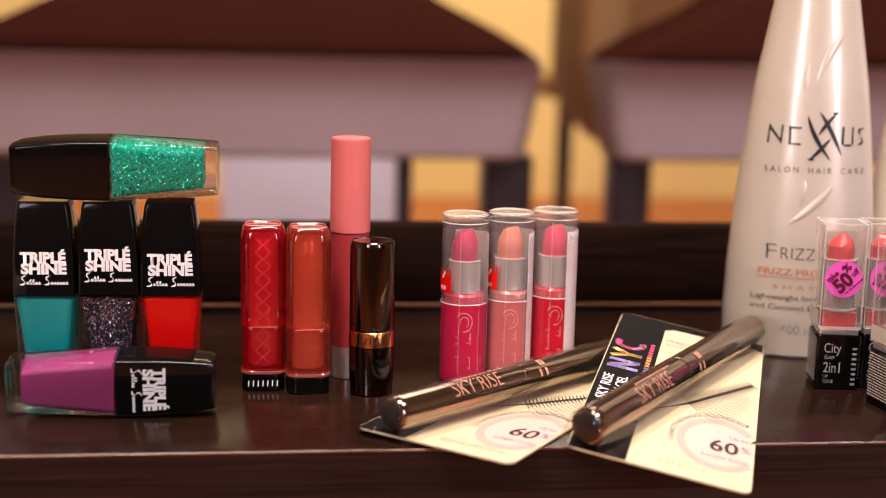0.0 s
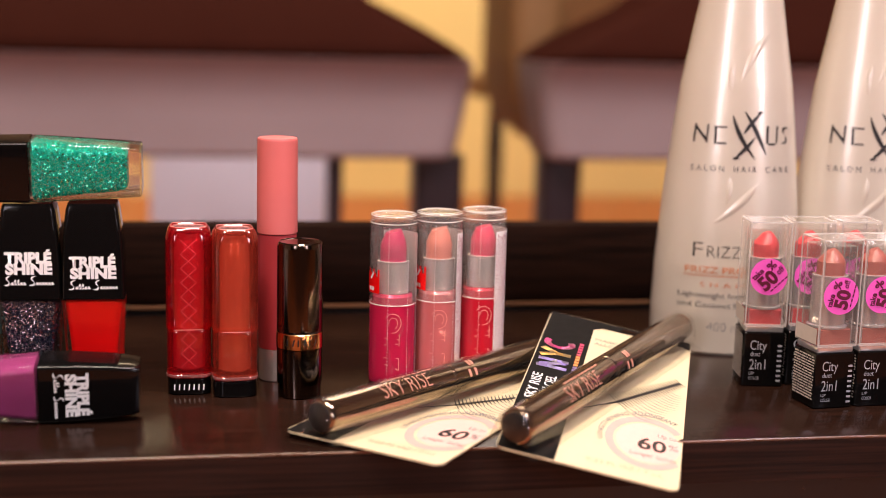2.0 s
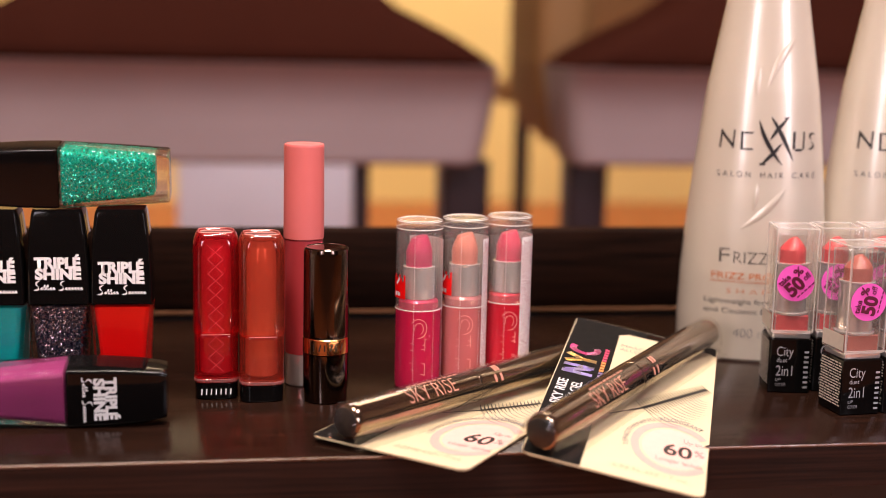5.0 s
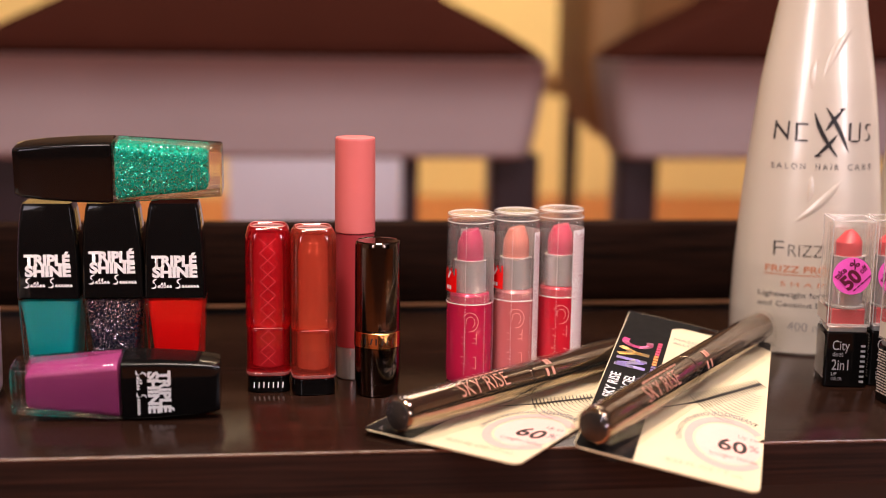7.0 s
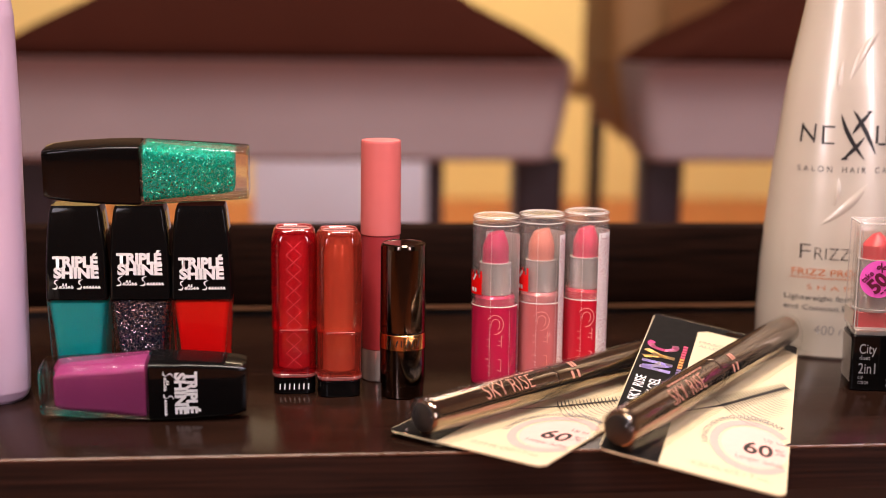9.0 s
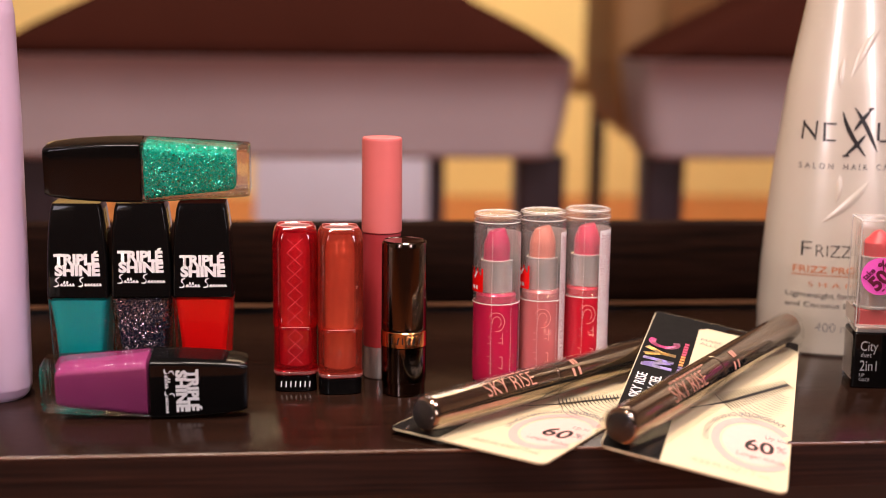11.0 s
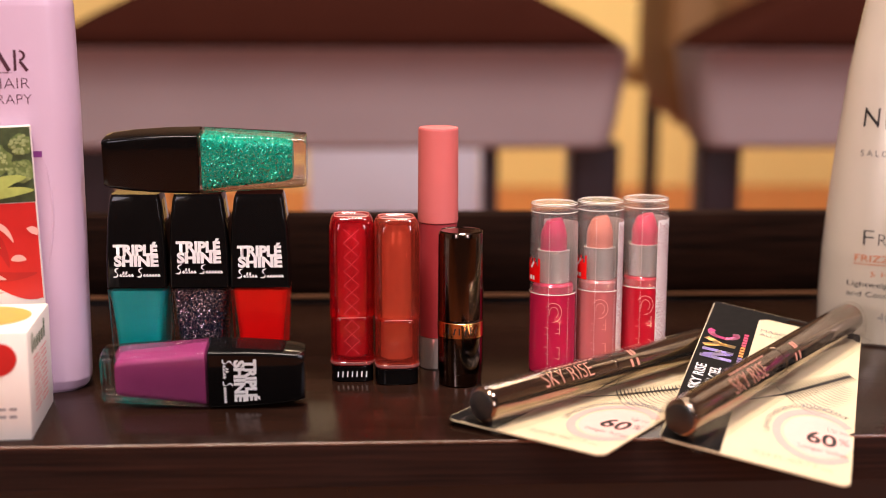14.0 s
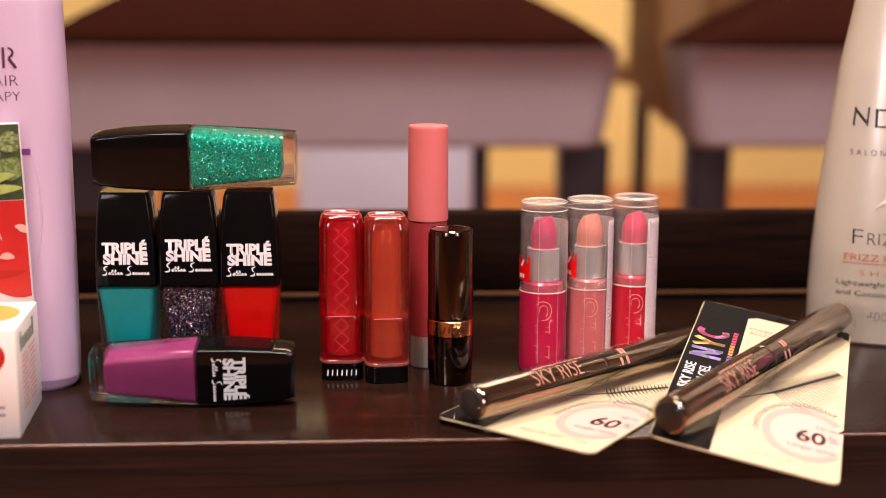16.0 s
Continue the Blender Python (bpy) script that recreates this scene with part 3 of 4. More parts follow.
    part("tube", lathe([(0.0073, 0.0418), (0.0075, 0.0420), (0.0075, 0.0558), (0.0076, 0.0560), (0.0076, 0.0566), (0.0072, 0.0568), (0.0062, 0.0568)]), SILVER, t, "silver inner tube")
    part("tip", bullet(0.0061, 0.0562, 0.0716, 0.0040, 0.40), tip, t)
    cap = part("cap", tube_cap(0.0107, 0.0374, 0.0782, 0.0010), CLEAR, t, "clear plastic cap")
    # pale opaque rings painted in for the bright edges of the clear cap
    for zr, rr_ in ((0.0779, 0.0106), (0.0745, 0.01085), (0.0372, 0.0109)):
        part("rim_glint", lathe([(rr_ - 0.0001, zr - 0.00022), (rr_, zr), (rr_ - 0.0001, zr + 0.00022)], 40, False), PALE_GLINT, cap)
    part("rim_glint", lathe([(0.0092, 0.07835), (0.0094, 0.0785), (0.0096, 0.07835)], 40, False), PALE_GLINT, cap)
    # moulded flourish on the lid, drawn flat in the pale glint colour
    lid = []
    for k in range(5):
        x = -0.0056 + 0.0025 * k
        lid += arc_band(x, 0.0006 * (k % 2), 0.0013, 0.0017, 20, 330, 1.5, 12)
    part("lid_relief", flat(lid, lambda x, y: (x, y, 0.0785)), PALE_GLINT, cap, smooth=False)
    part("seal", flat([[(x, z), (x + 0.00024, z), (x + 0.00024, z + 0.0005), (x, z + 0.0005)] for x in (-0.0036, 0.0058) for z in np.arange(0.005, 0.073, 0.0015)], on_tube(0.0109)), LABEL_WHITE, t, "perforated seal", smooth=False)
    w = 0.0108 * radians(3)
    lab = part("label", flat([[(k * w, 0.0045), (k * w + w, 0.0045), (k * w + w, 0.0690), (k * w, 0.0690)] for k in range(int((span[1] - span[0]) / 3))], on_tube(0.01085, span[0])), LABEL_WHITE, t, "white paper label dense with fine print", smooth=False)
    rnd = random.Random(7)
    bars_ = []
    for x in np.arange(0.0004, 0.0108 * radians(min(60, span[1] - span[0])), 0.00075):
        z = 0.006
        while z < 0.066:
            ln = rnd.uniform(0.0006, 0.0022)
            bars_.append([(x, z), (x + 0.00034, z), (x + 0.00034, z + ln), (x, z + ln)])
            z += ln + 0.0005
    part("small_print", flat(bars_, on_tube(0.0109, span[0])), ROSE_GREY_INK, lab, smooth=False)
    # moulded outline marks on the base, one above another, as flat painted highlights
    em = arc_band(0.0004, 0.0292, 0.0037, 0.00395, -95, 150, 1.15, 20) + arc_band(0.0006, 0.0292, 0.0019, 0.0021, -60, 200, 1.3, 14)
    em += [bar(-0.0034, 0.0222, 0.0036, 0.0214, 0.00025), bar(-0.0034, 0.0190, 0.0030, 0.0196, 0.00025), bar(0.0034, 0.0186, 0.0034, 0.0240, 0.00025)]
    em += [bar(-0.0036, 0.0130, 0.0034, 0.0128, 0.00025), bar(-0.0030, 0.0100, 0.0034, 0.0072, 0.00025), bar(0.0034, 0.0128, 0.0034, 0.0072, 0.00025)]
    part("emblem", flat(em, on_tube(0.0108, -8)), PINK_INK, base, "embossed outline marks drawn by their pale highlights", smooth=False)
    if seal_red:
        red = part("red_label", flat([[(x, 0.0425), (x + 0.001, 0.0425), (x + 0.001, 0.0535 - 0.0016 * (k % 3)), (x, 0.0535 - 0.0016 * (k % 3))] for k, x in enumerate(np.arange(-0.0050, 0.0050, 0.001))], on_tube(0.01085, -68)), RED, t, smooth=False)
        part("red_label_mark", flat([bar(-0.0030, 0.0445, 0.0008, 0.0445, 0.0018), bar(-0.0018, 0.0490, 0.0004, 0.0520, 0.0011)], on_tube(0.0110, -62)), WHITE_INK, red, smooth=False)
    return t


# pale colour for highlights on the clear caps' edges and lids
PALE_GLINT = mat("pale_edge_glint", (0.86, 0.78, 0.74), 0.12, vary=0.25, scale=300, coat=0.6)
ROSE_GREY_INK = mat("rose_grey_print", (0.42, 0.16, 0.18), 0.5, vary=0.2, scale=400)
MAGENTA_BODY = red_plastic("magenta_red_plastic", (0.95, 0.34, 0.50), (0.82, 0.028, 0.125), 0.42)
ROSE_BODY = red_plastic("rose_plastic", (0.96, 0.64, 0.62), (0.85, 0.26, 0.26), 0.42)
CRIMSON_BODY = red_plastic("crimson_plastic", (0.94, 0.28, 0.34), (0.84, 0.022, 0.06), 0.42)
TIP_MAGENTA = mat("magenta_lipstick", (0.60, 0.02, 0.11), 0.35, vary=0.06, scale=200)
TIP_PEACH = mat("peach_lipstick", (0.78, 0.25, 0.18), 0.38, vary=0.06, scale=200)
TIP_PINK = mat("pink_lipstick", (0.75, 0.05, 0.12), 0.38, vary=0.06, scale=200)
clear_lipstick(pose(0.0828, 0.5808, ZT), MAGENTA_BODY, TIP_MAGENTA, "magenta lipstick with clear cap standing in a row", True, (72, 200))
clear_lipstick(pose(0.1052, 0.5877, ZT), ROSE_BODY, TIP_PEACH, "peach-pink lipstick with clear cap standing in a row", True, (40, 155))
clear_lipstick(pose(0.1277, 0.5948, ZT), CRIMSON_BODY, TIP_PINK, "crimson and pink lipstick with clear cap and white label", False, (21, 150))


# ---- carded mascaras ----
CARD_W, CARD_L = 0.0703, 0.166


def card_matrix(o, u, v):
    u, v = Vector(u).normalized(), Vector(v)
    n = u.cross(v).normalized()
    v = n.cross(u)
    m = Matrix((u, v, n)).transposed().to_4x4()
    m.translation = o
    return m


def tube_between(p, q, prof, n=32):
    """A lathe along the line from p to q; prof: (radius, share of the length)."""
    p, q = Vector(p), Vector(q)
    bm = lathe([(r, f * (q - p).length) for r, f in prof], n)
    m = (q - p).to_track_quat("Z", "X").to_matrix().to_4x4()
    m.translation = p
    bmesh.ops.transform(bm, matrix=m, verts=bm.verts)
    return bm


FOIL_VIOLET = glitter("violet_foil", (0.26, 0.20, 0.48), (0.55, 0.50, 0.80), (0.75, 0.70, 0.85), 260, 0.6, 0.4)
FOIL_GOLD = glitter("golden_foil", (0.75, 0.42, 0.08), (0.90, 0.55, 0.15), (0.95, 0.75, 0.45), 260, 0.6, 0.4)
FOIL_MAGENTA = glitter("magenta_foil", (0.55, 0.05, 0.20), (0.80, 0.12, 0.35), (0.90, 0.40, 0.60), 260, 0.6, 0.4)
LINE_VIOLET = mat("violet_line_print", (0.16, 0.11, 0.30), 0.45, vary=0.2, scale=200)
LINE_ORANGE = mat("orange_line_print", (0.70, 0.26, 0.06), 0.45, vary=0.2, scale=200)
LINE_PINK = mat("pink_line_print", (0.55, 0.05, 0.13), 0.45, vary=0.2, scale=200)


def mascara_pack(m, a, b, label):
    t = thing("mascara_pack", m, label, "mascara", "carded mascaras")
    W, L, TH = CARD_W, CARD_L, 0.0007
    pts = [(x + W / 2, y + L / 2) for x, y in ring_rr(W / 2, L / 2, 0.004, 4)]
    card = part("card", loft([(0, pts), (TH, pts)]), CREAM_CARD, t, "cream printed card")
    on = lambda lift: (lambda x, y: (x, y, TH + lift))
    s = 0.325 * W
    part("black_panel", flat([[(0.0004, 0.0015), (0.0015, 0.0004), (s, 0.0004), (s, L - 0.013), (s + 0.004, L - 0.009), (W - 0.004, L - 0.009), (W - 0.0004, L - 0.012), (W - 0.0004, L - 0.0015), (W - 0.0015, L - 0.0004), (0.0015, L - 0.0004), (0.0004, L - 0.0015)]], on(0.0001)), BLACK_CARD, card, smooth=False)
    part("hang_hole", flat([[(s + 0.012, L - 0.007), (s + 0.03, L - 0.007), (s + 0.028, L - 0.003), (s + 0.014, L - 0.003)]], on(0.0002)), ESPRESSO, card, smooth=False)
    # pink ring with the claim
    cx, cy = 0.80 * W, 0.222 * L
    part("pink_ring", flat(arc_band(cx, cy, 0.0138, 0.0172, 40, 322, 1.42, 44), on(0.00012)), PINK_INK, card, smooth=False)
    part("pink_wash", flat([disc(cx + 0.0005, cy, 0.0132, 0.0185)], on(0.00008)), mat("blush_print", (0.80, 0.44, 0.38), 0.5, vary=0.05, scale=300), card, smooth=False)
    part("claim_number", text_shape("60", 0.0105, on(0.0002), 0.0115, 0.02, at=(cx + 0.0020, cy - 0.0015)), BLACK_INK, card, smooth=False)
    part("claim_lettering", join(text_shape("%", 0.0055, on(0.0002), 0.004, 0.01, at=(cx + 0.0105, cy)), text_shape("Up to", 0.0036, on(0.0002), 0.0075, 0.0, at=(cx + 0.0075, cy + 0.0090)), text_shape("Longer lashes", 0.0036, on(0.0002), 0.0185, 0.0, at=(cx + 0.0030, cy - 0.0118))), GREY_INK, card, smooth=False)
    arc1 = lambda x, y: (cx + (0.0188 + y) * math.cos(radians(150) - x / 0.0188), cy + 1.45 * (0.0188 + y) * math.sin(radians(150) - x / 0.0188), TH + 0.0002)
    part("arc_lettering", join(text_shape("LENGTHENING /", 0.0023, arc1, 0.0270, 0.0, at=(-0.0010, 0.0006)), text_shape("ALLONGEANT", 0.0028, arc1, 0.0185, 0.015, at=(0.0215, 0.0006))), GREY_INK, card, smooth=False)
    part("volume_lettering", text_shape("0.23 FL OZ / 7 mL", 0.0036, on(0.0002), 0.030, 0.0, at=(0.70 * W, 0.055 * L)), mat("tan_print", (0.42, 0.32, 0.22), 0.5, vary=0.05, scale=300), card, smooth=False)
    # brush picture with its lashes
    rnd = random.Random(3)
    x0, y0, x1, y1 = 0.585 * W, 0.425 * L, 0.95 * W, 0.655 * L
    br = [bar(0.30 * W, 0.29 * L, x0, y0, 0.0004, 0.0012), bar(x0, y0, x1, y1, 0.0017)]
    for k in range(26):
        f = k / 25
        x, y = x0 + (x1 - x0) * f, y0 + (y1 - y0) * f
        ln = 0.0044 - 0.0018 * f
        br.append(bar(x, y, x - ln * 0.9, y + ln * 1.5, 0.0008, 0.00025))
        br.append(bar(x, y, x + ln * 1.0, y - ln * 1.2, 0.0008, 0.00025))
    part("brush_picture", flat(br, on(0.0002)), BLACK_INK, card, smooth=False)
    ls = []
    for k in range(15):
        f = k / 14
        xs, ys = x0 + 0.002 + (x1 - x0) * 0.75 * f, y0 - 0.001 + (y1 - y0) * 0.8 * f - 0.002
        xe = min(W - 0.002, xs + 0.014)
        ls += swoosh([(xs, ys), ((xs + xe) / 2, ys - 0.011 + 0.004 * f), (xe, ys - 0.0095 + 0.006 * f)], 0.00045, 6)
    part("lash_picture", flat(ls, on(0.00022)), GREY_INK, card, smooth=False, kind="stuff")
    # words on the black panel, running up the card
    part("panel_lettering", join(text_shape("SKY RISE", 0.0044, on(0.0003), 0.029, 0.012, at=(0.0050, 0.405 * L), turn=90), text_shape("JUSQU'AU CIEL", 0.0044, on(0.0003), 0.044, 0.012, at=(0.0112, 0.36 * L), turn=90)), WHITE_INK, card, smooth=False)
    # three bright foil shapes in a row and a line of small bars beside them
    bx, by, hgt = 0.0026, 0.545 * L, 0.0138
    part("logo_violet", flat([bar(bx, by + 0.0016, bx + hgt, by + 0.0016, 0.0034), bar(bx, by + 0.0100, bx + hgt, by + 0.0100, 0.0034), bar(bx + 0.0015, by + 0.0030, bx + hgt - 0.0015, by + 0.0086, 0.0034)], on(0.0003)), FOIL_VIOLET, card, "violet foil shape", smooth=False)
    part("logo_gold", flat([bar(bx + hgt * 0.48, by + 0.0190, bx + hgt, by + 0.0190, 0.0036), bar(bx, by + 0.0146, bx + hgt * 0.55, by + 0.0190, 0.0034), bar(bx, by + 0.0240, bx + hgt * 0.55, by + 0.0190, 0.0034)], on(0.0003)), FOIL_GOLD, card, "golden foil shape", smooth=False)
    part("logo_magenta", flat(arc_band(bx + hgt * 0.5, by + 0.0330, 0.0042, 0.0074, 150, 390, 1.0, 24), on(0.0003)), FOIL_MAGENTA, card, "magenta foil crescent", smooth=False)
    for k in range(12):
        part("logo_bar", flat([bar(0.0186, by + 0.0034 * k, 0.0206, by + 0.0034 * k, 0.0024)], on(0.0003)), LINE_VIOLET if k < 3 else LINE_ORANGE if k < 7 else LINE_PINK, card, smooth=False)
    part("top_lettering", join(text_shape("MASCARA", 0.0034, on(0.0002), 0.020, 0.0, at=(s + 0.012, 0.845 * L)), text_shape("ALLONGEANT", 0.0034, on(0.0002), 0.026, 0.0, at=(s + 0.015, 0.812 * L))), GREY_INK, card, smooth=False)
    # the tube in its blister
    r = 0.0074
    A, B = Vector((a[0] * W, a[1] * L, TH + r + 0.0011)), Vector((b[0] * W, b[1] * L, TH + r + 0.0011))
    ln = (B - A).length
    d = (B - A).normalized()
    mid = A + d * ln * 0.47
    tb = part("tube", tube_between(A, mid, [(r * 0.80, 0), (r * 0.90, 0.004), (r * 0.96, 0.014), (r, 0.04), (r, 0.992), (r * 0.97, 1)]), GUNMETAL, t, "bronze-black metallic tube")
    part("end_disc", tube_between(A - d * 0.0008, A - d * 0.0001, [(r * 0.70, 0), (r * 0.79, 0.4), (r * 0.80, 1)]), BLACK_MATT, tb, "dark end disc")
    part("cap", tube_between(mid + d * 0.0004, B, [(r * 0.97, 0), (r, 0.008), (r * 0.97, 0.8), (r * 0.93, 0.975), (r * 0.78, 1)]), GUNMETAL, t, "bronze-black metallic cap")
    side = d.cross(Vector((0, 0, 1))).normalized()
    upv = Vector((0, 0, 1))

    def wrap(at, lean):
        def place(x, y):
            ang = radians(lean) + y / r
            return tuple(A + d * (at + x) + (side * math.sin(ang) * -1 + upv * math.cos(ang)) * (r + 0.0002))
        return place
    part("tube_lettering", text_shape("SKY RISE", 0.0070, wrap(ln * 0.28, -40), 0.030, -0.014, cross=0.0009), ROSE_INK, tb, smooth=False)
    part("tube_small_lettering", flat([bar(-0.014 + 0.0032 * k, 0, -0.0115 + 0.0032 * k, 0, 0.0009) for k in range(10)], wrap(ln * 0.30, -2)), ROSE_INK, tb, smooth=False)
    part("tube_mark", join(*[flat([bar(x0, -0.0042 + 0.0007 * z + dz, x1, -0.0042 + 0.0007 * z + dz, 0.0007) for z in range(5)], wrap(ln * 0.545, -40)) for x0, x1, dz in ((-0.0034, -0.0018, 0.0), (0.0006, 0.0022, 0.0), (-0.0012, 0.0006, 0.0050), (0.0010, 0.0026, 0.0050))]), ROSE_INK, tb, smooth=False, kind="stuff")
    # blister shell: a half tube with a flange
    rb = r + 0.0009
    rings = []
    for f, k in ((-0.02, 0.35), (-0.018, 0.8), (-0.008, 1.0), (0.5, 1.0), (1.0, 0.99), (1.014, 0.8), (1.018, 0.35)):
        c = A + d * ln * f
        c.z = TH + 0.0002
        row = [c - side * (rb + 0.004)]
        for j in range(17):
            an = math.pi * j / 16
            hgt = (2 * r + 0.0016) * k * (math.sin(an) ** 0.62 if 0 < an < math.pi - 1e-6 else 0)
            row.append(c - side * rb * math.cos(an) + upv * max(0.0, hgt))
        row.append(c + side * (rb + 0.004))
        rings.append(row)
    bm = bmesh.new()
    vs = [[bm.verts.new(p) for p in row] for row in rings]
    for ra, rbb in zip(vs, vs[1:]):
        for i in range(len(ra) - 1):
            bm.faces.new((ra[i], ra[i + 1], rbb[i + 1], rbb[i]))
    part("blister", bm, BLISTER, t, "clear plastic blister")
    return t


mascara_pack(card_matrix((0.0290, 0.4990, ZT + 0.0024), (0.7967, -0.6039, -0.0254), (0.6041, 0.7969, -0.0005)), (0.237, 0.0), (0.74, 0.95), "dark mascara tube in clear blister, its cream card overhanging the table")
mascara_pack(card_matrix((0.1069, 0.4615, ZT + 0.0059), (0.9229, -0.3468, -0.1672), (0.3664, 0.9246, 0.1042)), (0.085, 0.012), (0.90, 0.985), "dark mascara tube on a cream card leaning over another pack")


# ---- square lipsticks with discount stickers ----
SILVER_INK = mat("silver_print", (0.62, 0.61, 0.66), 0.3, metal=0.5, vary=0.1, scale=300)


PALE_PRINT = mat("pale_beige_print", (0.62, 0.55, 0.48), 0.5, vary=0.1, scale=400)
# milky plastic for the bars that imitate bright reflections at cap edges
EDGE_GLINT = clear("milky_edge_glint", (0.97, 0.95, 0.93), 0.05, 2.2, 1.0, 0.7, 0.35, (0.95, 0.9, 0.86))


def square_lipstick(m, tip, label, turn=45):
    t = thing("square_lipstick", m, label, "lipstick", "square lipsticks with pink stickers")
    h = 0.0098
    sq = lambda k, r=0.0012: ring_rr(h * k, h * k, r, 3)
    base = part("base", loft([(0, sq(0.95)), (0.0006, sq(0.99)), (0.0255, sq(0.99)), (0.0260, sq(0.96))]), BLACK_CAP, t, "glossy black square base")
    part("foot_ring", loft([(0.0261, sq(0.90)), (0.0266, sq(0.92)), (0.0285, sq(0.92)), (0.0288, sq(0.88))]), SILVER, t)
    part("collar", loft([(0.0289, sq(0.78)), (0.0292, sq(0.80)), (0.0362, sq(0.80)), (0.0365, sq(0.77))]), tip, t, "colour-matched square collar")
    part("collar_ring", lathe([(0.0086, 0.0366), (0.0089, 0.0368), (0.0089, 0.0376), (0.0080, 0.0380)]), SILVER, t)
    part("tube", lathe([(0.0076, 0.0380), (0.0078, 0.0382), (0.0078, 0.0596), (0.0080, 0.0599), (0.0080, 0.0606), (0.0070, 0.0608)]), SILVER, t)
    part("tip", bullet(0.0062, 0.0600, 0.0742, 0.006, 0.70), tip, t)
    bm = bmesh.new()
    wall = 0.0016
    loft([(0.0289, sq(1 - wall / h)), (0.0289, sq(1)), (0.0770, sq(1)), (0.0778, sq(0.95)), (0.0778, sq(0.0001, 1e-7))], False, bm)
    loft([(0.0289, sq(1 - wall / h)), (0.0746, sq(1 - wall / h)), (0.0746, sq(0.0001, 1e-7))], False, bm)
    part("cap", bm, CLEAR_SQUARE, t, "clear square plastic cap")
    # thin milky bars draw the white reflections along the cap's edges
    ed = bmesh.new()
    for sx in (-1, 1):
        for sy in (-1, 1):
            box(sx * (h - 0.0021) - 0.00015, sx * (h - 0.0021) + 0.00015, sy * (h - 0.0021) - 0.00015, sy * (h - 0.0021) + 0.00015, 0.029, 0.0745, bm=ed)
            box(sx * (h - 0.0004) - 0.00025, sx * (h - 0.0004) + 0.00025, sy * (h - 0.0004) - 0.00025, sy * (h - 0.0004) + 0.00025, 0.029, 0.0772, bm=ed)
    for s in (-1, 1):
        box(-h + 0.0004, h - 0.0004, s * (h - 0.0005) - 0.0003, s * (h - 0.0005) + 0.0003, 0.0774, 0.0780, bm=ed)
        box(s * (h - 0.0005) - 0.0003, s * (h - 0.0005) + 0.0003, -h + 0.0004, h - 0.0004, 0.0774, 0.0780, bm=ed)
        box(-h + 0.0004, h - 0.0004, s * (h - 0.0005) - 0.0003, s * (h - 0.0005) + 0.0003, 0.0289, 0.0299, bm=ed)
    part("cap_label", flat([[(-0.0088, 0.0300), (0.0088, 0.0300), (0.0088, 0.0372), (-0.0088, 0.0372)]], lambda y, z: (-h - 0.0002, -y, z)), PALE_PRINT, t, "pale printed label on the cap's side", smooth=False)
    part("edge_glint", ed, EDGE_GLINT, t)
    fr = lambda x, z: (x * 0.86, -h * 0.99 - 0.00015, z)
    part("lettering", join(text_shape("City", 0.0046, fr, 0.0090, 0.0, at=(-0.0030, 0.0200)), text_shape("duet", 0.0022, fr, 0.0056, 0, at=(-0.0044, 0.0158)), text_shape("2in1", 0.0050, fr, 0.0088, 0.0, at=(-0.0030, 0.0108)), text_shape("LIP", 0.0015, fr, 0.0028, 0, at=(-0.0060, 0.0064)), text_shape("COLOR", 0.0015, fr, 0.0056, 0, at=(-0.0046, 0.0041))), SILVER_INK, base, smooth=False)
    part("maker_mark", flat([bar(0.0074, 0.003 + 0.0024 * q, 0.0098, 0.003 + 0.0024 * q, 0.0010) for q in range(8)], fr), SILVER_INK, base, smooth=False, kind="stuff")
    rnd = random.Random(5)
    pr = []
    z = 0.004
    while z < 0.0235:
        y = -0.0086
        while y < 0.0076:
            ln = rnd.uniform(0.001, 0.004)
            pr.append([(y, z), (min(0.0086, y + ln), z), (min(0.0086, y + ln), z + 0.0007), (y, z + 0.0007)])
            y += ln + 0.0006
        z += 0.0013
    part("small_print", flat(pr, lambda y, z: (-h * 0.99 - 0.00015, -y, z)), PALE_PRINT, t, smooth=False)
    c = 0.0525
    fs = lambda lift: (lambda x, z: (x, -h - lift, z))
    st = part("sticker", flat([disc(0, c, 0.0086, 0.0086)], fs(0.0002)), STICKER, t, "round hot-pink discount sticker", smooth=False)
    ca, sa = math.cos(radians(turn)), math.sin(radians(turn))
    at = lambda u, v: (u * ca - v * sa, c + u * sa + v * ca)
    part("sticker_lettering", join(text_shape("50", 0.0064, fs(0.0004), 0.0088, 0.045, at=at(-0.0014, -0.0008), turn=turn), text_shape("%", 0.0036, fs(0.0004), 0.0040, 0.03, at=at(0.0044, 0.0032), turn=turn), text_shape("take", 0.0027, fs(0.0004), 0.0062, 0.03, at=at(-0.0030, 0.0046), turn=turn), text_shape("off", 0.0027, fs(0.0004), 0.0038, 0.02, at=at(0.0058, -0.0010), turn=turn), flat([bar(*at(-0.004 + 0.0022 * k, -0.0056), *at(-0.0024 + 0.0022 * k, -0.0056), 0.0006) for k in range(5)], lambda x, z: (x, -h - 0.0004, z))), STICKER_INK, st, smooth=False)
    return t


TIP_CORAL = mat("coral_lipstick", (0.70, 0.055, 0.065), 0.38, vary=0.06, scale=200)
TIP_TAN = mat("rose_tan_lipstick", (0.44, 0.115, 0.085), 0.38, vary=0.06, scale=200)
SHORT = Matrix.Diagonal((1, 1, 0.972, 1))
square_lipstick(pose(0.2563, 0.5641, ZT, 0, 0, -10), TIP_CORAL, "square lipstick with coral tip, clear cap and pink sticker")
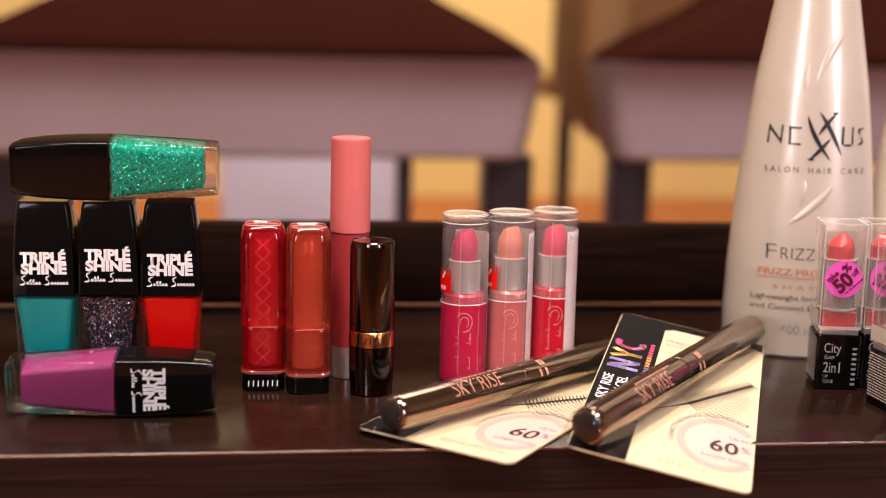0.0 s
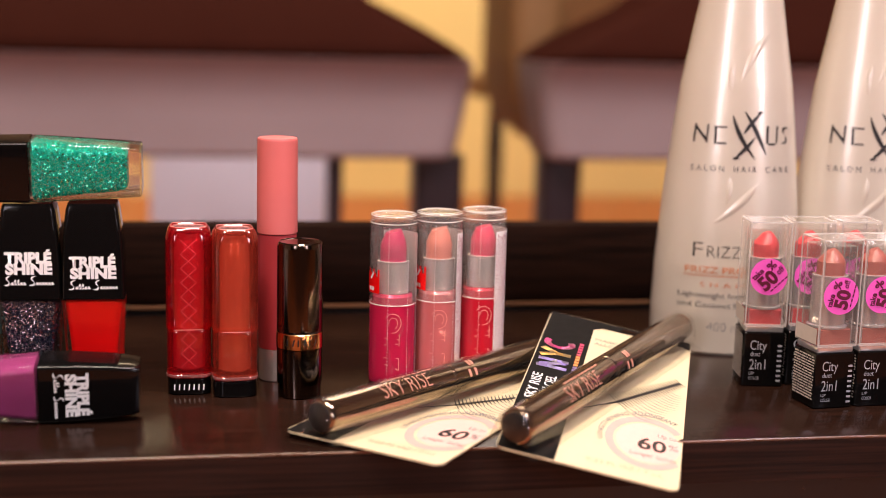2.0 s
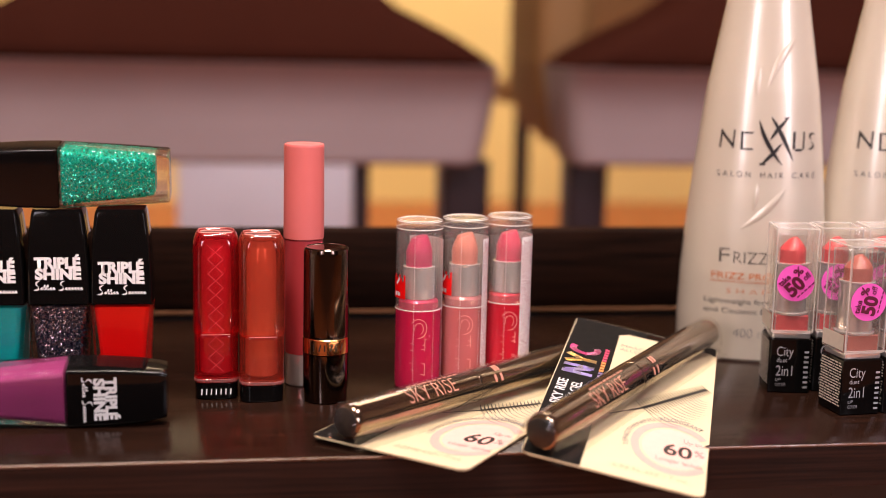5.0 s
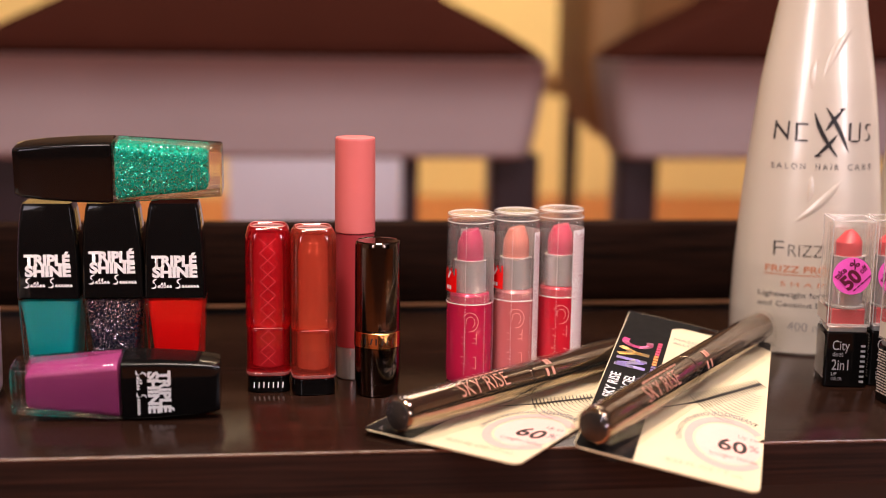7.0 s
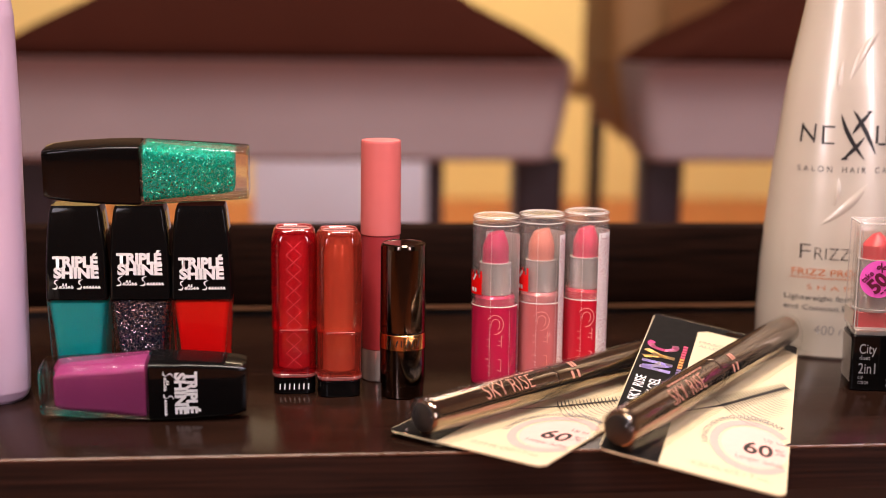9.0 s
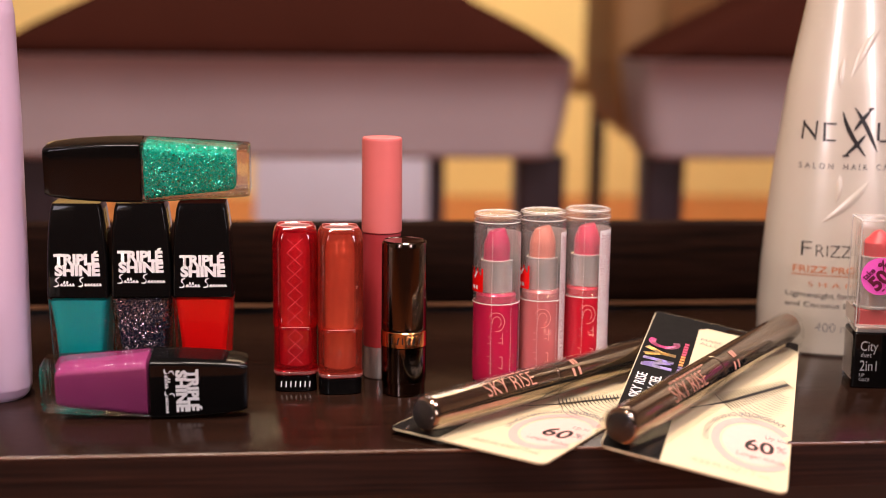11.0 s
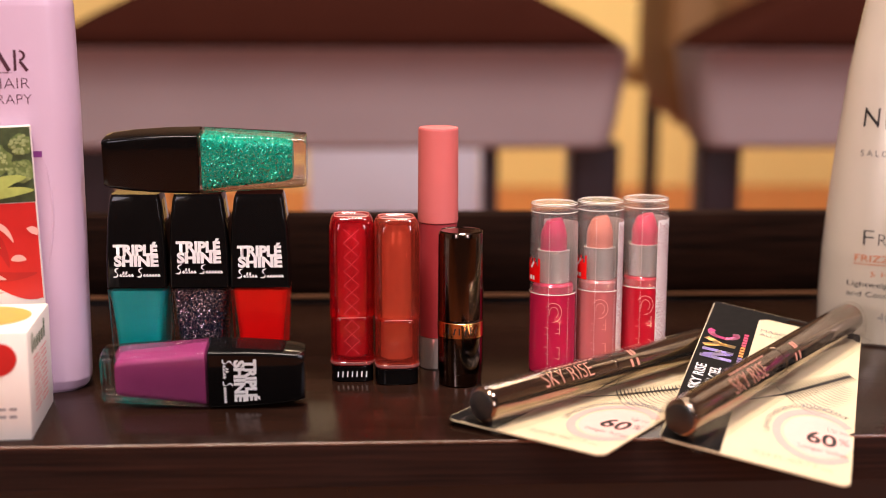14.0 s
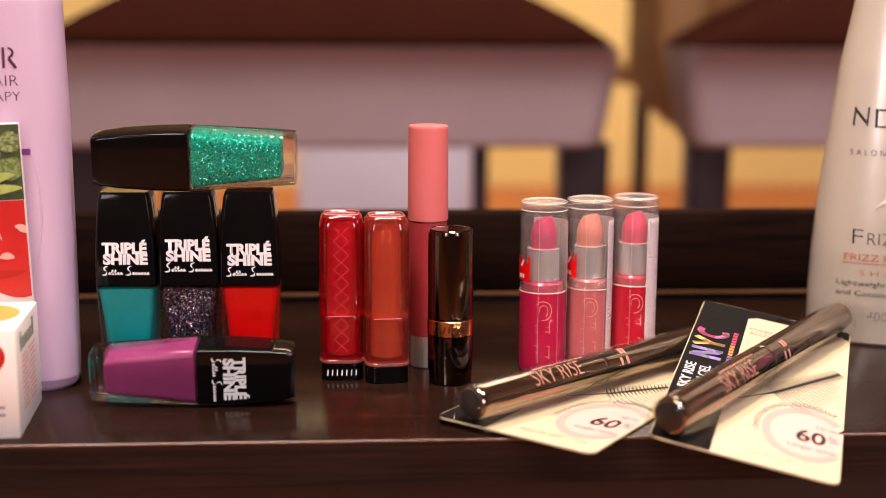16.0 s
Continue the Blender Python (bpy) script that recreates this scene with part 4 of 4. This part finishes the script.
square_lipstick(pose(0.2714, 0.5276, ZT, 0, 0, 5) @ SHORT, TIP_TAN, "square lipstick with rose-tan tip, clear cap and pink sticker", 78)
square_lipstick(pose(0.2926, 0.5292, ZT, 0, 0, 2) @ SHORT, TIP_TAN, "square lipstick with rose-tan tip standing beside its neighbour", 80)
square_lipstick(pose(0.2778, 0.5648, ZT, 0, 0, -8), TIP_CORAL, "square lipstick with coral tip standing behind another", 60)
square_lipstick(pose(0.3010, 0.5652, ZT, 0, 0, -6), TIP_CORAL, "square lipstick with coral tip at the end of the back row", 60)


# ---- shampoo bottles ----
NX = [(0, 0.0360), (0.0012, 0.0374), (0.02, 0.0378), (0.045, 0.0372), (0.0646, 0.0358), (0.085, 0.0342), (0.103, 0.0324), (0.12, 0.0305), (0.137, 0.0284), (0.158, 0.0247), (0.18, 0.0209), (0.198, 0.0182), (0.205, 0.0174), (0.2075, 0.0159)]
NX_RATIO = 0.66


def ridge(pts, w, rise, skin, n=16):
    """A moulded stroke that swells out of a skin."""
    (ax, ay), (bx, by), (cx, cy) = pts
    bm, prev = bmesh.new(), None
    for k in range(n + 1):
        t = k / n
        x = (1 - t) ** 2 * ax + 2 * t * (1 - t) * bx + t * t * cx
        y = (1 - t) ** 2 * ay + 2 * t * (1 - t) * by + t * t * cy
        dx, dy = 2 * (1 - t) * (bx - ax) + 2 * t * (cx - bx), 2 * (1 - t) * (by - ay) + 2 * t * (cy - by)
        ln = math.hypot(dx, dy) or 1
        f = 0.06 + 0.94 * math.sin(math.pi * t) ** 0.8
        row = []
        for g in (-1, -0.5, 0, 0.5, 1):
            row.append(bm.verts.new(skin(rise * f * (1 - g * g) - 0.0001)(x - dy / ln * g * w / 2 * f, y + dx / ln * g * w / 2 * f)))
        if prev:
            for i in range(4):
                bm.faces.new((prev[i], prev[i + 1], row[i + 1], row[i]))
        prev = row
    return bm


def pearl_bottle(m, label):
    t = thing("shampoo_bottle", m, label, "shampoo bottle", "cream shampoo bottles")
    body_ = part("body", loft([(z, ring_el(h, h * NX_RATIO, 64)) for z, h in NX]), PEARL, t)
    part("cap", loft([(0.2078, ring_el(0.0172, 0.0172 * NX_RATIO, 40)), (0.2085, ring_el(0.0178, 0.0178 * NX_RATIO, 40)), (0.236, ring_el(0.0165, 0.0165 * NX_RATIO, 40)), (0.238, ring_el(0.015, 0.015 * NX_RATIO, 40))]), PEARL, t)

    def fr(lift):
        def place(x, z):
            h = lerp_table(NX, z)
            q = max(-0.98, min(0.98, x / h))
            return (x, -h * NX_RATIO * math.sqrt(1 - q * q) - lift, z)
        return place
    f1 = fr(0.0002)
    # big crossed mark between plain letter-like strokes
    marks = []
    cross = swoosh([(-0.0035, 0.1228), (-0.0012, 0.1125), (0.0086, 0.1008)], 0.0021) + swoosh([(0.0021, 0.1248), (0.0085, 0.1160), (0.0139, 0.1033)], 0.0021)
    cross += swoosh([(0.0106, 0.1242), (0.0055, 0.1190), (0.0021, 0.1133)], 0.0020, 10) + swoosh([(0.0080, 0.1118), (0.0040, 0.1062), (-0.0019, 0.1010)], 0.0020, 10)
    cross += [bar(0.0088, 0.1240, 0.0112, 0.1244, 0.0011), bar(-0.0026, 0.1011, 0.0004, 0.1013, 0.0011)]
    marks.append([[(x - 0.0014, z + 0.0012) for x, z in q] for q in cross])
    marks.append([bar(-0.0232, 0.1098, -0.0224, 0.1190, 0.0009), bar(-0.0172, 0.1098, -0.0166, 0.1190, 0.0009), bar(-0.0224, 0.1176, -0.0174, 0.1112, 0.0013)])
    marks.append([bar(-0.0130, 0.1092, -0.0130, 0.1184, 0.0012), bar(-0.0122, 0.1178, -0.0076, 0.1178, 0.0009), bar(-0.0122, 0.1097, -0.0076, 0.1097, 0.0009)])
    marks.append([bar(0.0128, 0.1100, 0.0128, 0.1188, 0.0013), bar(0.0178, 0.1100, 0.0178, 0.1188, 0.0009), bar(0.0136, 0.1097, 0.0172, 0.1097, 0.0011)])
    marks.append(swoosh([(0.0240, 0.1176), (0.0196, 0.1186), (0.0218, 0.1146)], 0.0012, 8) + swoosh([(0.0222, 0.1140), (0.0246, 0.1098), (0.0203, 0.1102)], 0.0012, 8))
    marks = [[[(x + 0.0014, z - 0.0012) for x, z in q] for q in shape] for shape in marks]
    for shape in marks:
        part("brand_stroke", flat(shape, f1), BLACK_INK, body_, smooth=False)
    part("hair_care_lettering", text_shape("S A L O N    H A I R    C A R E", 0.0029, f1, 0.0490, 0.0, at=(0.0018, 0.0958)), DARK_GREY_INK, t, smooth=False)
    part("frizz_lettering", join(text_shape("F", 0.0078, f1, 0.0048, -0.02, at=(-0.0172, 0.0545)), text_shape("RIZZ", 0.0062, f1, 0.0170, -0.02, at=(-0.0042, 0.0537))), BLACK_INK, t, smooth=False)
    part("orange_lettering", join(text_shape("FRIZZ PRO", 0.0034, f1, 0.0300, 0.005, at=(-0.0080, 0.0442)), text_shape("S H A M", 0.0026, f1, 0.0220, -0.01, at=(-0.0045, 0.0365)), flat([bar(-0.0235 + 0.002 * q, 0.0412, -0.0215 + 0.002 * q, 0.0412, 0.0004) for q in range(22)], f1)), ORANGE_INK, t, smooth=False)
    part("small_print", join(text_shape("Lightweight formula with", 0.0026, f1, 0.0500, 0.004, at=(-0.0008, 0.0312)), text_shape("and Coconut Extract", 0.0026, f1, 0.0420, 0.004, at=(-0.0048, 0.0262))), DARK_GREY_INK, t, smooth=False)
    part("volume_lettering", text_shape("400 ml", 0.0048, f1, 0.0180, -0.015, at=(-0.0020, 0.0150)), GREY_INK, t, smooth=False)
    # raised feather strokes moulded into the front
    for strokes in ([[(0.0135, 0.1640), (0.005, 0.156), (-0.0005, 0.1380)], [(-0.0040, 0.1490), (-0.006, 0.142), (-0.0050, 0.1330)]],
                    [[(0.0115, 0.0900), (0.004, 0.078), (-0.0115, 0.0675)], [(-0.0035, 0.0920), (-0.003, 0.085), (-0.0045, 0.0770)]]):
        for pts, w in zip(strokes, (0.0046, 0.0032)):
            part("feather_relief", ridge(pts, w, 0.0006, fr), PEARL, body_)
    return t


pearl_bottle(pose(0.2660, 0.6350, ZT, 0, 0, -14), "pearly cream shampoo bottle with black crossed mark on its front")
pearl_bottle(pose(0.3400, 0.6350, ZT, 0, 0, -14), "second pearly cream shampoo bottle standing beside its twin")

# ---- lilac bottle and vegetable cartons ----
li = thing("hair_bottle", pose(-0.1590, 0.5672, ZT, 0, 0, 12), "lilac plastic hair treatment bottle behind a vegetable carton", "shampoo bottle")
LX = [(0.0, 0.0305), (0.0015, 0.0322), (0.005, 0.0335), (0.06, 0.0338), (0.12, 0.0336), (0.165, 0.0325), (0.19, 0.029), (0.202, 0.021), (0.206, 0.015)]
part("body", loft([(z, ring_rr(h, h * 0.66, h * 0.36, 3)) for z, h in LX]), LILAC, li)
part("cap", lathe([(0.0145, 0.2063), (0.015, 0.207), (0.0145, 0.228), (0.013, 0.229)]), LILAC, li)
lf = lambda x, z: (x, -lerp_table(LX, z) * 0.66 - 0.0002, z)
PLUM = mat("plum_print", (0.07, 0.015, 0.03), 0.45, vary=0.1, scale=300)
part("brand_mark", flat([bar(-0.0032, 0.1385, 0.0010, 0.1472, 0.0008), bar(0.0014, 0.1472, 0.0060, 0.1385, 0.0016), bar(0.0084, 0.1385, 0.0084, 0.1470, 0.0011), bar(0.0104, 0.1424, 0.0132, 0.1385, 0.0013), bar(-0.0090, 0.1387, -0.0050, 0.1387, 0.0010), bar(-0.0090, 0.1468, -0.0050, 0.1468, 0.0010)] + arc_band(0.0098, 0.1448, 0.0018, 0.0028, -80, 80, 0.85, 14), lf), PLUM, li, smooth=False)
part("panel_edge", ridge([(0.0178, 0.1030), (0.0235, 0.0815), (0.0172, 0.0540)], 0.0012, 0.0004, lambda l: (lambda x, z: (x, -lerp_table(LX, z) * 0.66 - l - 0.0001, z))), LILAC, li)
part("hair_lettering", join(text_shape("& HAIR", 0.0046, lf, 0.0215, -0.02, at=(0.0030, 0.1335)), text_shape("THERAPY", 0.0042, lf, 0.0250, -0.02, at=(0.0018, 0.1270)), flat([bar(-0.012, 0.1378, 0.0068, 0.1378, 0.0003)], lf)), PLUM, li, smooth=False)
part("violet_mark", flat([bar(0.0125, 0.1040, 0.0172, 0.1040, 0.0026)], lf), mat("violet_print", (0.2, 0.03, 0.22), 0.45, vary=0.1, scale=300), li, smooth=False)

CARTON = mat("cream_carton", (0.86, 0.79, 0.70), 0.45, vary=0.04, scale=120, coat=0.1)
BROCCOLI = mat("broccoli_print", (0.15, 0.21, 0.055), 0.45, vary=0.7, scale=420)
BROCCOLI_DARK = mat("dark_broccoli_print", (0.05, 0.075, 0.025), 0.45, vary=0.6, scale=420)
BROCCOLI_MID = mat("mid_broccoli_print", (0.26, 0.33, 0.11), 0.45, vary=0.7, scale=500)
BROCCOLI_BUD = mat("broccoli_bud_print", (0.33, 0.40, 0.16), 0.45, vary=0.5, scale=500)
PEPPER_DEEP = mat("deep_pepper_print", (0.42, 0.01, 0.01), 0.4, vary=0.25, scale=60)
STALK = mat("stalk_print", (0.42, 0.50, 0.12), 0.45, vary=0.45, scale=200)
PEPPER = mat("pepper_print", (0.55, 0.015, 0.012), 0.4, vary=0.25, scale=60)
PEPPER_HI = mat("pepper_gloss_print", (0.85, 0.42, 0.36), 0.4, vary=0.15, scale=100)
TAN_PRINT = mat("tan_food_print", (0.72, 0.34, 0.08), 0.45, vary=0.3, scale=90)

tc_ = thing("vegetable_carton", pose(-0.1682, 0.5446, ZT + 0.0010, 0, -1.85, 9), "tall cream carton printed with broccoli and red peppers", "carton")
part("body", box(-0.0310, 0.0310, -0.0065, -0.0025, 0, 0.1146, 0.0005), CARTON, tc_)
cf = lambda l: (lambda x, z: (x, -0.0065 - l, z))
part("broccoli_picture", flat([[(-0.0306, 0.0830), (0.0308, 0.0830), (0.0308, 0.1142), (-0.0306, 0.1142)]], cf(0.0001)), BROCCOLI_DARK, tc_, smooth=False)
rnd = random.Random(21)
heads = ((0.0150, 0.1010, 0.0078), (0.0262, 0.0960, 0.0056), (0.0010, 0.1060, 0.0085), (-0.0150, 0.1020, 0.0095), (0.0270, 0.1070, 0.0050), (0.0130, 0.1100, 0.0050))
for k, (x, z, a) in enumerate(heads):
    ragged = [(min(0.0307, x + a * (1 + 0.10 * math.sin(7 * q + k)) * math.cos(q)), min(0.1140, z + a * 0.85 * (1 + 0.10 * math.cos(5 * q + k)) * math.sin(q))) for q in np.linspace(0, 2 * math.pi, 25)[:-1]]
    part("floret_picture", flat([ragged], cf(0.0002 + 0.00004 * k)), BROCCOLI, tc_, smooth=False)
    buds = []
    for j in range(46):
        r_, q = a * 0.92 * math.sqrt(rnd.random()), rnd.uniform(0, 2 * math.pi)
        bx_, bz_ = x + r_ * math.cos(q), z + 0.85 * r_ * math.sin(q)
        if abs(bx_) < 0.0300 and bz_ < 0.1130:
            buds.append(flat([disc(bx_, bz_, rnd.uniform(0.0004, 0.0010), rnd.uniform(0.0004, 0.0008), 7)], cf(0.00045 + 0.00008 * k + 0.0000015 * j)))
    part("bud_picture", join(*buds), BROCCOLI_MID if k % 2 else BROCCOLI_BUD, tc_, smooth=False, kind="stuff")
for k, (pts, w) in enumerate((([(0.0150, 0.0990), (0.0120, 0.0920), (0.0030, 0.0850)], 0.0075), ([(0.0280, 0.0935), (0.0170, 0.0930), (0.0000, 0.0850)], 0.0048), ([(0.0305, 0.0880), (0.0200, 0.0885), (0.0040, 0.0842)], 0.0042), ([(-0.0100, 0.1000), (-0.0100, 0.0920), (-0.0040, 0.0860)], 0.0070), ([(0.0240, 0.0920), (0.0190, 0.0900), (0.0120, 0.0870)], 0.0016))):
    part("stalk_picture", flat(swoosh(pts, w), cf(0.0012 + 0.00004 * k)), STALK, tc_, smooth=False)
lobes = [(-0.0306, 0.0828), (0.0306, 0.0828), (0.0306, 0.0520)] + [(0.0306 - 0.0612 * k / 24, 0.0475 - 0.0058 * abs(math.sin(math.pi * (k + 4) / 11.0))) for k in range(25)]
part("pepper_picture", flat([lobes], cf(0.0002)), PEPPER, tc_, smooth=False)
for k, (pts, w) in enumerate((([(0.0060, 0.0790), (0.0150, 0.0700), (0.0180, 0.0560)], 0.0042), ([(0.0040, 0.0560), (0.0130, 0.0500), (0.0290, 0.0530)], 0.0040), ([(-0.0050, 0.0700), (-0.0080, 0.0560), (-0.0020, 0.0460)], 0.0046))):
    part("pepper_fold", flat(swoosh(pts, w), cf(0.0003 + 0.00004 * k)), PEPPER_DEEP, tc_, smooth=False)
for k, (pts, w) in enumerate((([(0.0050, 0.0752), (0.0170, 0.0770), (0.0205, 0.0665)], 0.0026), ([(0.0262, 0.0720), (0.0300, 0.0715), (0.0300, 0.0690)], 0.0032), ([(0.0190, 0.0590), (0.0220, 0.0605), (0.0250, 0.0588)], 0.0030), ([(0.0105, 0.0560), (0.0120, 0.0520), (0.0165, 0.0510)], 0.0020), ([(0.0010, 0.0480), (0.0080, 0.0450), (0.0150, 0.0455)], 0.0014))):
    part("gloss_picture", flat(swoosh(pts, w), cf(0.0005 + 0.00004 * k)), PEPPER_HI, tc_, smooth=False)
stem = [(0.0085 + 0.0058 * (1 + 0.25 * math.sin(5 * q)) * math.cos(q), 0.0635 + 0.0040 * (1 + 0.25 * math.cos(4 * q)) * math.sin(q)) for q in np.linspace(0, 2 * math.pi, 25)[:-1]]
part("stem_picture", flat([stem], cf(0.0008)), STALK, tc_, smooth=False)
part("stem_shade", flat(swoosh([(0.0060, 0.0660), (0.0085, 0.0640), (0.0125, 0.0610)], 0.0020), cf(0.0009)), BROCCOLI_DARK, tc_, smooth=False)

sc_ = thing("small_carton", pose(-0.1631, 0.5103, ZT, 0, 0, 4.3), "small cream food supplement carton with a red bean picture", "carton")
part("body", box(-0.0300, 0.0300, -0.0250, 0.0250, 0, 0.0428, 0.0005), CARTON, sc_)
sf = lambda x, z: (x, -0.0252, z)
part("bean_picture", flat(swoosh([(0.0190, 0.0382), (0.0262, 0.0325), (0.0170, 0.0255)], 0.0074), sf), PEPPER, sc_, smooth=False)
part("grey_lettering", flat([bar(0.010 + 0.004 * k, z, 0.0128 + 0.004 * k, z, 0.0009) for k in range(4) for z in (0.0125, 0.0095)], sf), GREY_INK, sc_, smooth=False)
sd = lambda y, z: (0.0302, y, z)
part("green_mark", flat([bar(-0.016 + 0.0052 * k, 0.0325, -0.016 + 0.0052 * k, 0.0400 if k in (0, 5) else 0.0372, 0.0030) for k in range(6)], sd), mat("green_print", (0.08, 0.14, 0.04), 0.5, vary=0.1, scale=200), sc_, smooth=False)
sm_ = []
for k in range(11):
    z = 0.0295 - 0.0021 * k
    sm_ += [bar(-0.015, z, -0.004 + 0.002 * (k % 3), z, 0.0008), bar(-0.001 + 0.002 * (k % 3), z, 0.014 - 0.002 * (k % 2), z, 0.0008)]
part("red_lettering", flat(sm_, sd), PINK_INK, sc_, smooth=False)
part("food_picture", flat([disc(0.006, 0.002, 0.021, 0.019)], lambda x, y: (x, y, 0.0430)), TAN_PRINT, sc_, smooth=False)


# ---- lounge behind the tables ----
LEATHER = mat("dark_brown_leather", (0.036, 0.0105, 0.007), 0.85, spec=0.0, vary=0.2, scale=8, bump=0.15, bump_scale=120)
SEAT_CLOTH = mat("mauve_grey_upholstery", (0.245, 0.190, 0.205), 0.8, vary=0.12, scale=6, bump=0.2, bump_scale=300)
LEG_DARK = mat("dark_plum_wood", (0.011, 0.006, 0.010), 0.4, vary=0.2, scale=20)
TAN_CLOTH = mat("golden_brown_upholstery", (0.20, 0.095, 0.030), 0.7, vary=0.15, scale=6, bump=0.15, bump_scale=200)
WHITE_PAINT = mat("white_cloth", (0.60, 0.60, 0.74), 0.7, vary=0.06, scale=6, bump=0.1, bump_scale=200)


def tub_chair(m, label, legs, wing=False):
    t = thing("tub_chair", m, label, "armchair", "lounge tub chairs")
    z0 = ZT - 0.010
    # padded front that swells out towards the dark cushion above
    sec = [(0.000, 0.345, 0.060), (0.006, 0.352, 0.067), (0.030, 0.358, 0.068), (0.060, 0.363, 0.0705), (0.080, 0.366, 0.0745), (0.095, 0.367, 0.0800), (0.108, 0.367, 0.0870), (0.119, 0.367, 0.0950), (0.128, 0.367, 0.1040)]
    part("seat", loft([(z0 + z, [(x, y - 0.16) for x, y in ring_rr(h, d, 0.03, 6)]) for z, h, d in sec]), SEAT_CLOTH, t)
    bk = [(0.1285, 0.366, 0.094), (0.133, 0.362, 0.102), (0.145, 0.345, 0.106), (0.167, 0.307, 0.104), (0.185, 0.270, 0.100), (0.2007, 0.2375, 0.096), (0.225, 0.205, 0.090), (0.26, 0.18, 0.086), (0.34, 0.165, 0.08), (0.42, 0.14, 0.07), (0.44, 0.11, 0.05)]
    part("backrest", loft([(z0 + z, [(x, y - 0.15) for x, y in ring_rr(h, d, 0.04, 6)]) for z, h, d in bk]), LEATHER, t)
    part("shell", loft([(z0 + z, [(x, y + 0.07) for x, y in ring_rr(h, 0.135, 0.06, 6)]) for z, h in ((0.002, 0.31), (0.03, 0.335), (0.08, 0.350), (0.118, 0.355), (0.13, 0.30))]), TAN_CLOTH, t, "golden-brown outer shell")
    if wing:
        part("side_wing", loft([(z0 + z, [(x + (a + b) / 2, y + 0.07) for x, y in ring_rr((b - a) / 2, 0.11, 0.03, 5)]) for z, a, b in ((0.025, -0.344, -0.325), (0.06, -0.354, -0.30), (0.126, -0.3645, -0.285), (0.20, -0.366, -0.28), (0.27, -0.362, -0.28), (0.30, -0.345, -0.29))]), TAN_CLOTH, t, "golden-brown side wing")
    for x, y, w in legs:
        part("leg", loft([(0, ring_rr(w * 0.85, w, w * 0.3)), (z0 + 0.002, ring_rr(w, w, w * 0.3))]), LEG_DARK, t).location = (x, y, 0)
    return t


tub_chair(pose(-0.0415, 1.88, 0), "mauve-grey upholstered tub chair with dark brown back", ((0.3355, -0.16, 0.033), (-0.3200, -0.16, 0.026), (0.1955, -0.19, 0.0105), (-0.26, 0.17, 0.010)))
tub_chair(pose(0.7840, 1.88, 0), "mauve-grey tub chair with dark brown back beside its twin", ((-0.3215, -0.16, 0.028), (0.320, -0.16, 0.028), (0.26, 0.17, 0.010), (-0.26, 0.17, 0.010)), True)

bc = thing("armchair", pose(0.737, 2.75, 0), "golden-brown armchair on thin black legs further back", "armchair")
part("backrest", box(-0.17, 0.17, -0.06, 0.06, 0.45, 1.02, 0.03, 3), TAN_CLOTH, bc)
for x, y in ((-0.152, -0.04), (-0.004, -0.04), (-0.062, 0.35), (0.100, 0.35)):
    part("leg", lathe([(0.014, 0), (0.0165, 0.452)], 16), LEG_DARK, bc).location = (x, y, 0)
part("seat", box(-0.17, 0.17, 0.0605, 0.40, 0.4525, 0.50, 0.02, 3), TAN_CLOTH, bc)

wc = thing("side_table", pose(0.047, 2.95, 0), "low white cloth-covered side table behind the armchairs", "table")
part("tabletop", box(-0.187, 0.187, -0.22, 0.22, 0.350, 0.365, 0.004), WHITE_PAINT, wc)
part("cloth_skirt", box(-0.184, 0.184, -0.215, 0.215, 0.0, 0.3495, 0.01), WHITE_PAINT, wc)

# assumed ceiling panels, out of view, that carry the lamps
PANEL = mat("lamp_housing", (0.7, 0.68, 0.64), 0.4, vary=0.05, scale=20)
for x, y, sx, sy in ((-0.35, -0.15, 0.6, 0.6), (0.15, 0.35, 0.42, 0.42), (1.0, 0.1, 0.45, 0.45), (0.75, 2.6, 0.85, 0.85), (0.3, 3.3, 1.65, 0.45)):
    cl = thing("ceiling_light", pose(x, y, 2.40), "assumed flat ceiling light fitting, out of view", "ceiling light", "ceiling lights")
    part("housing", box(-sx / 2, sx / 2, -sy / 2, sy / 2, 0.0, 0.0495, 0.004), PANEL, cl)
# added panels, out of view, for the two lamps behind the camera
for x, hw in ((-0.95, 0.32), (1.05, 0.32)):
    wl = thing("added_lamp_panel", pose(x, -1.56, 1.05), "tall flat panel of an added lamp, unseen on the brown wall", "wall light", "wall lights")
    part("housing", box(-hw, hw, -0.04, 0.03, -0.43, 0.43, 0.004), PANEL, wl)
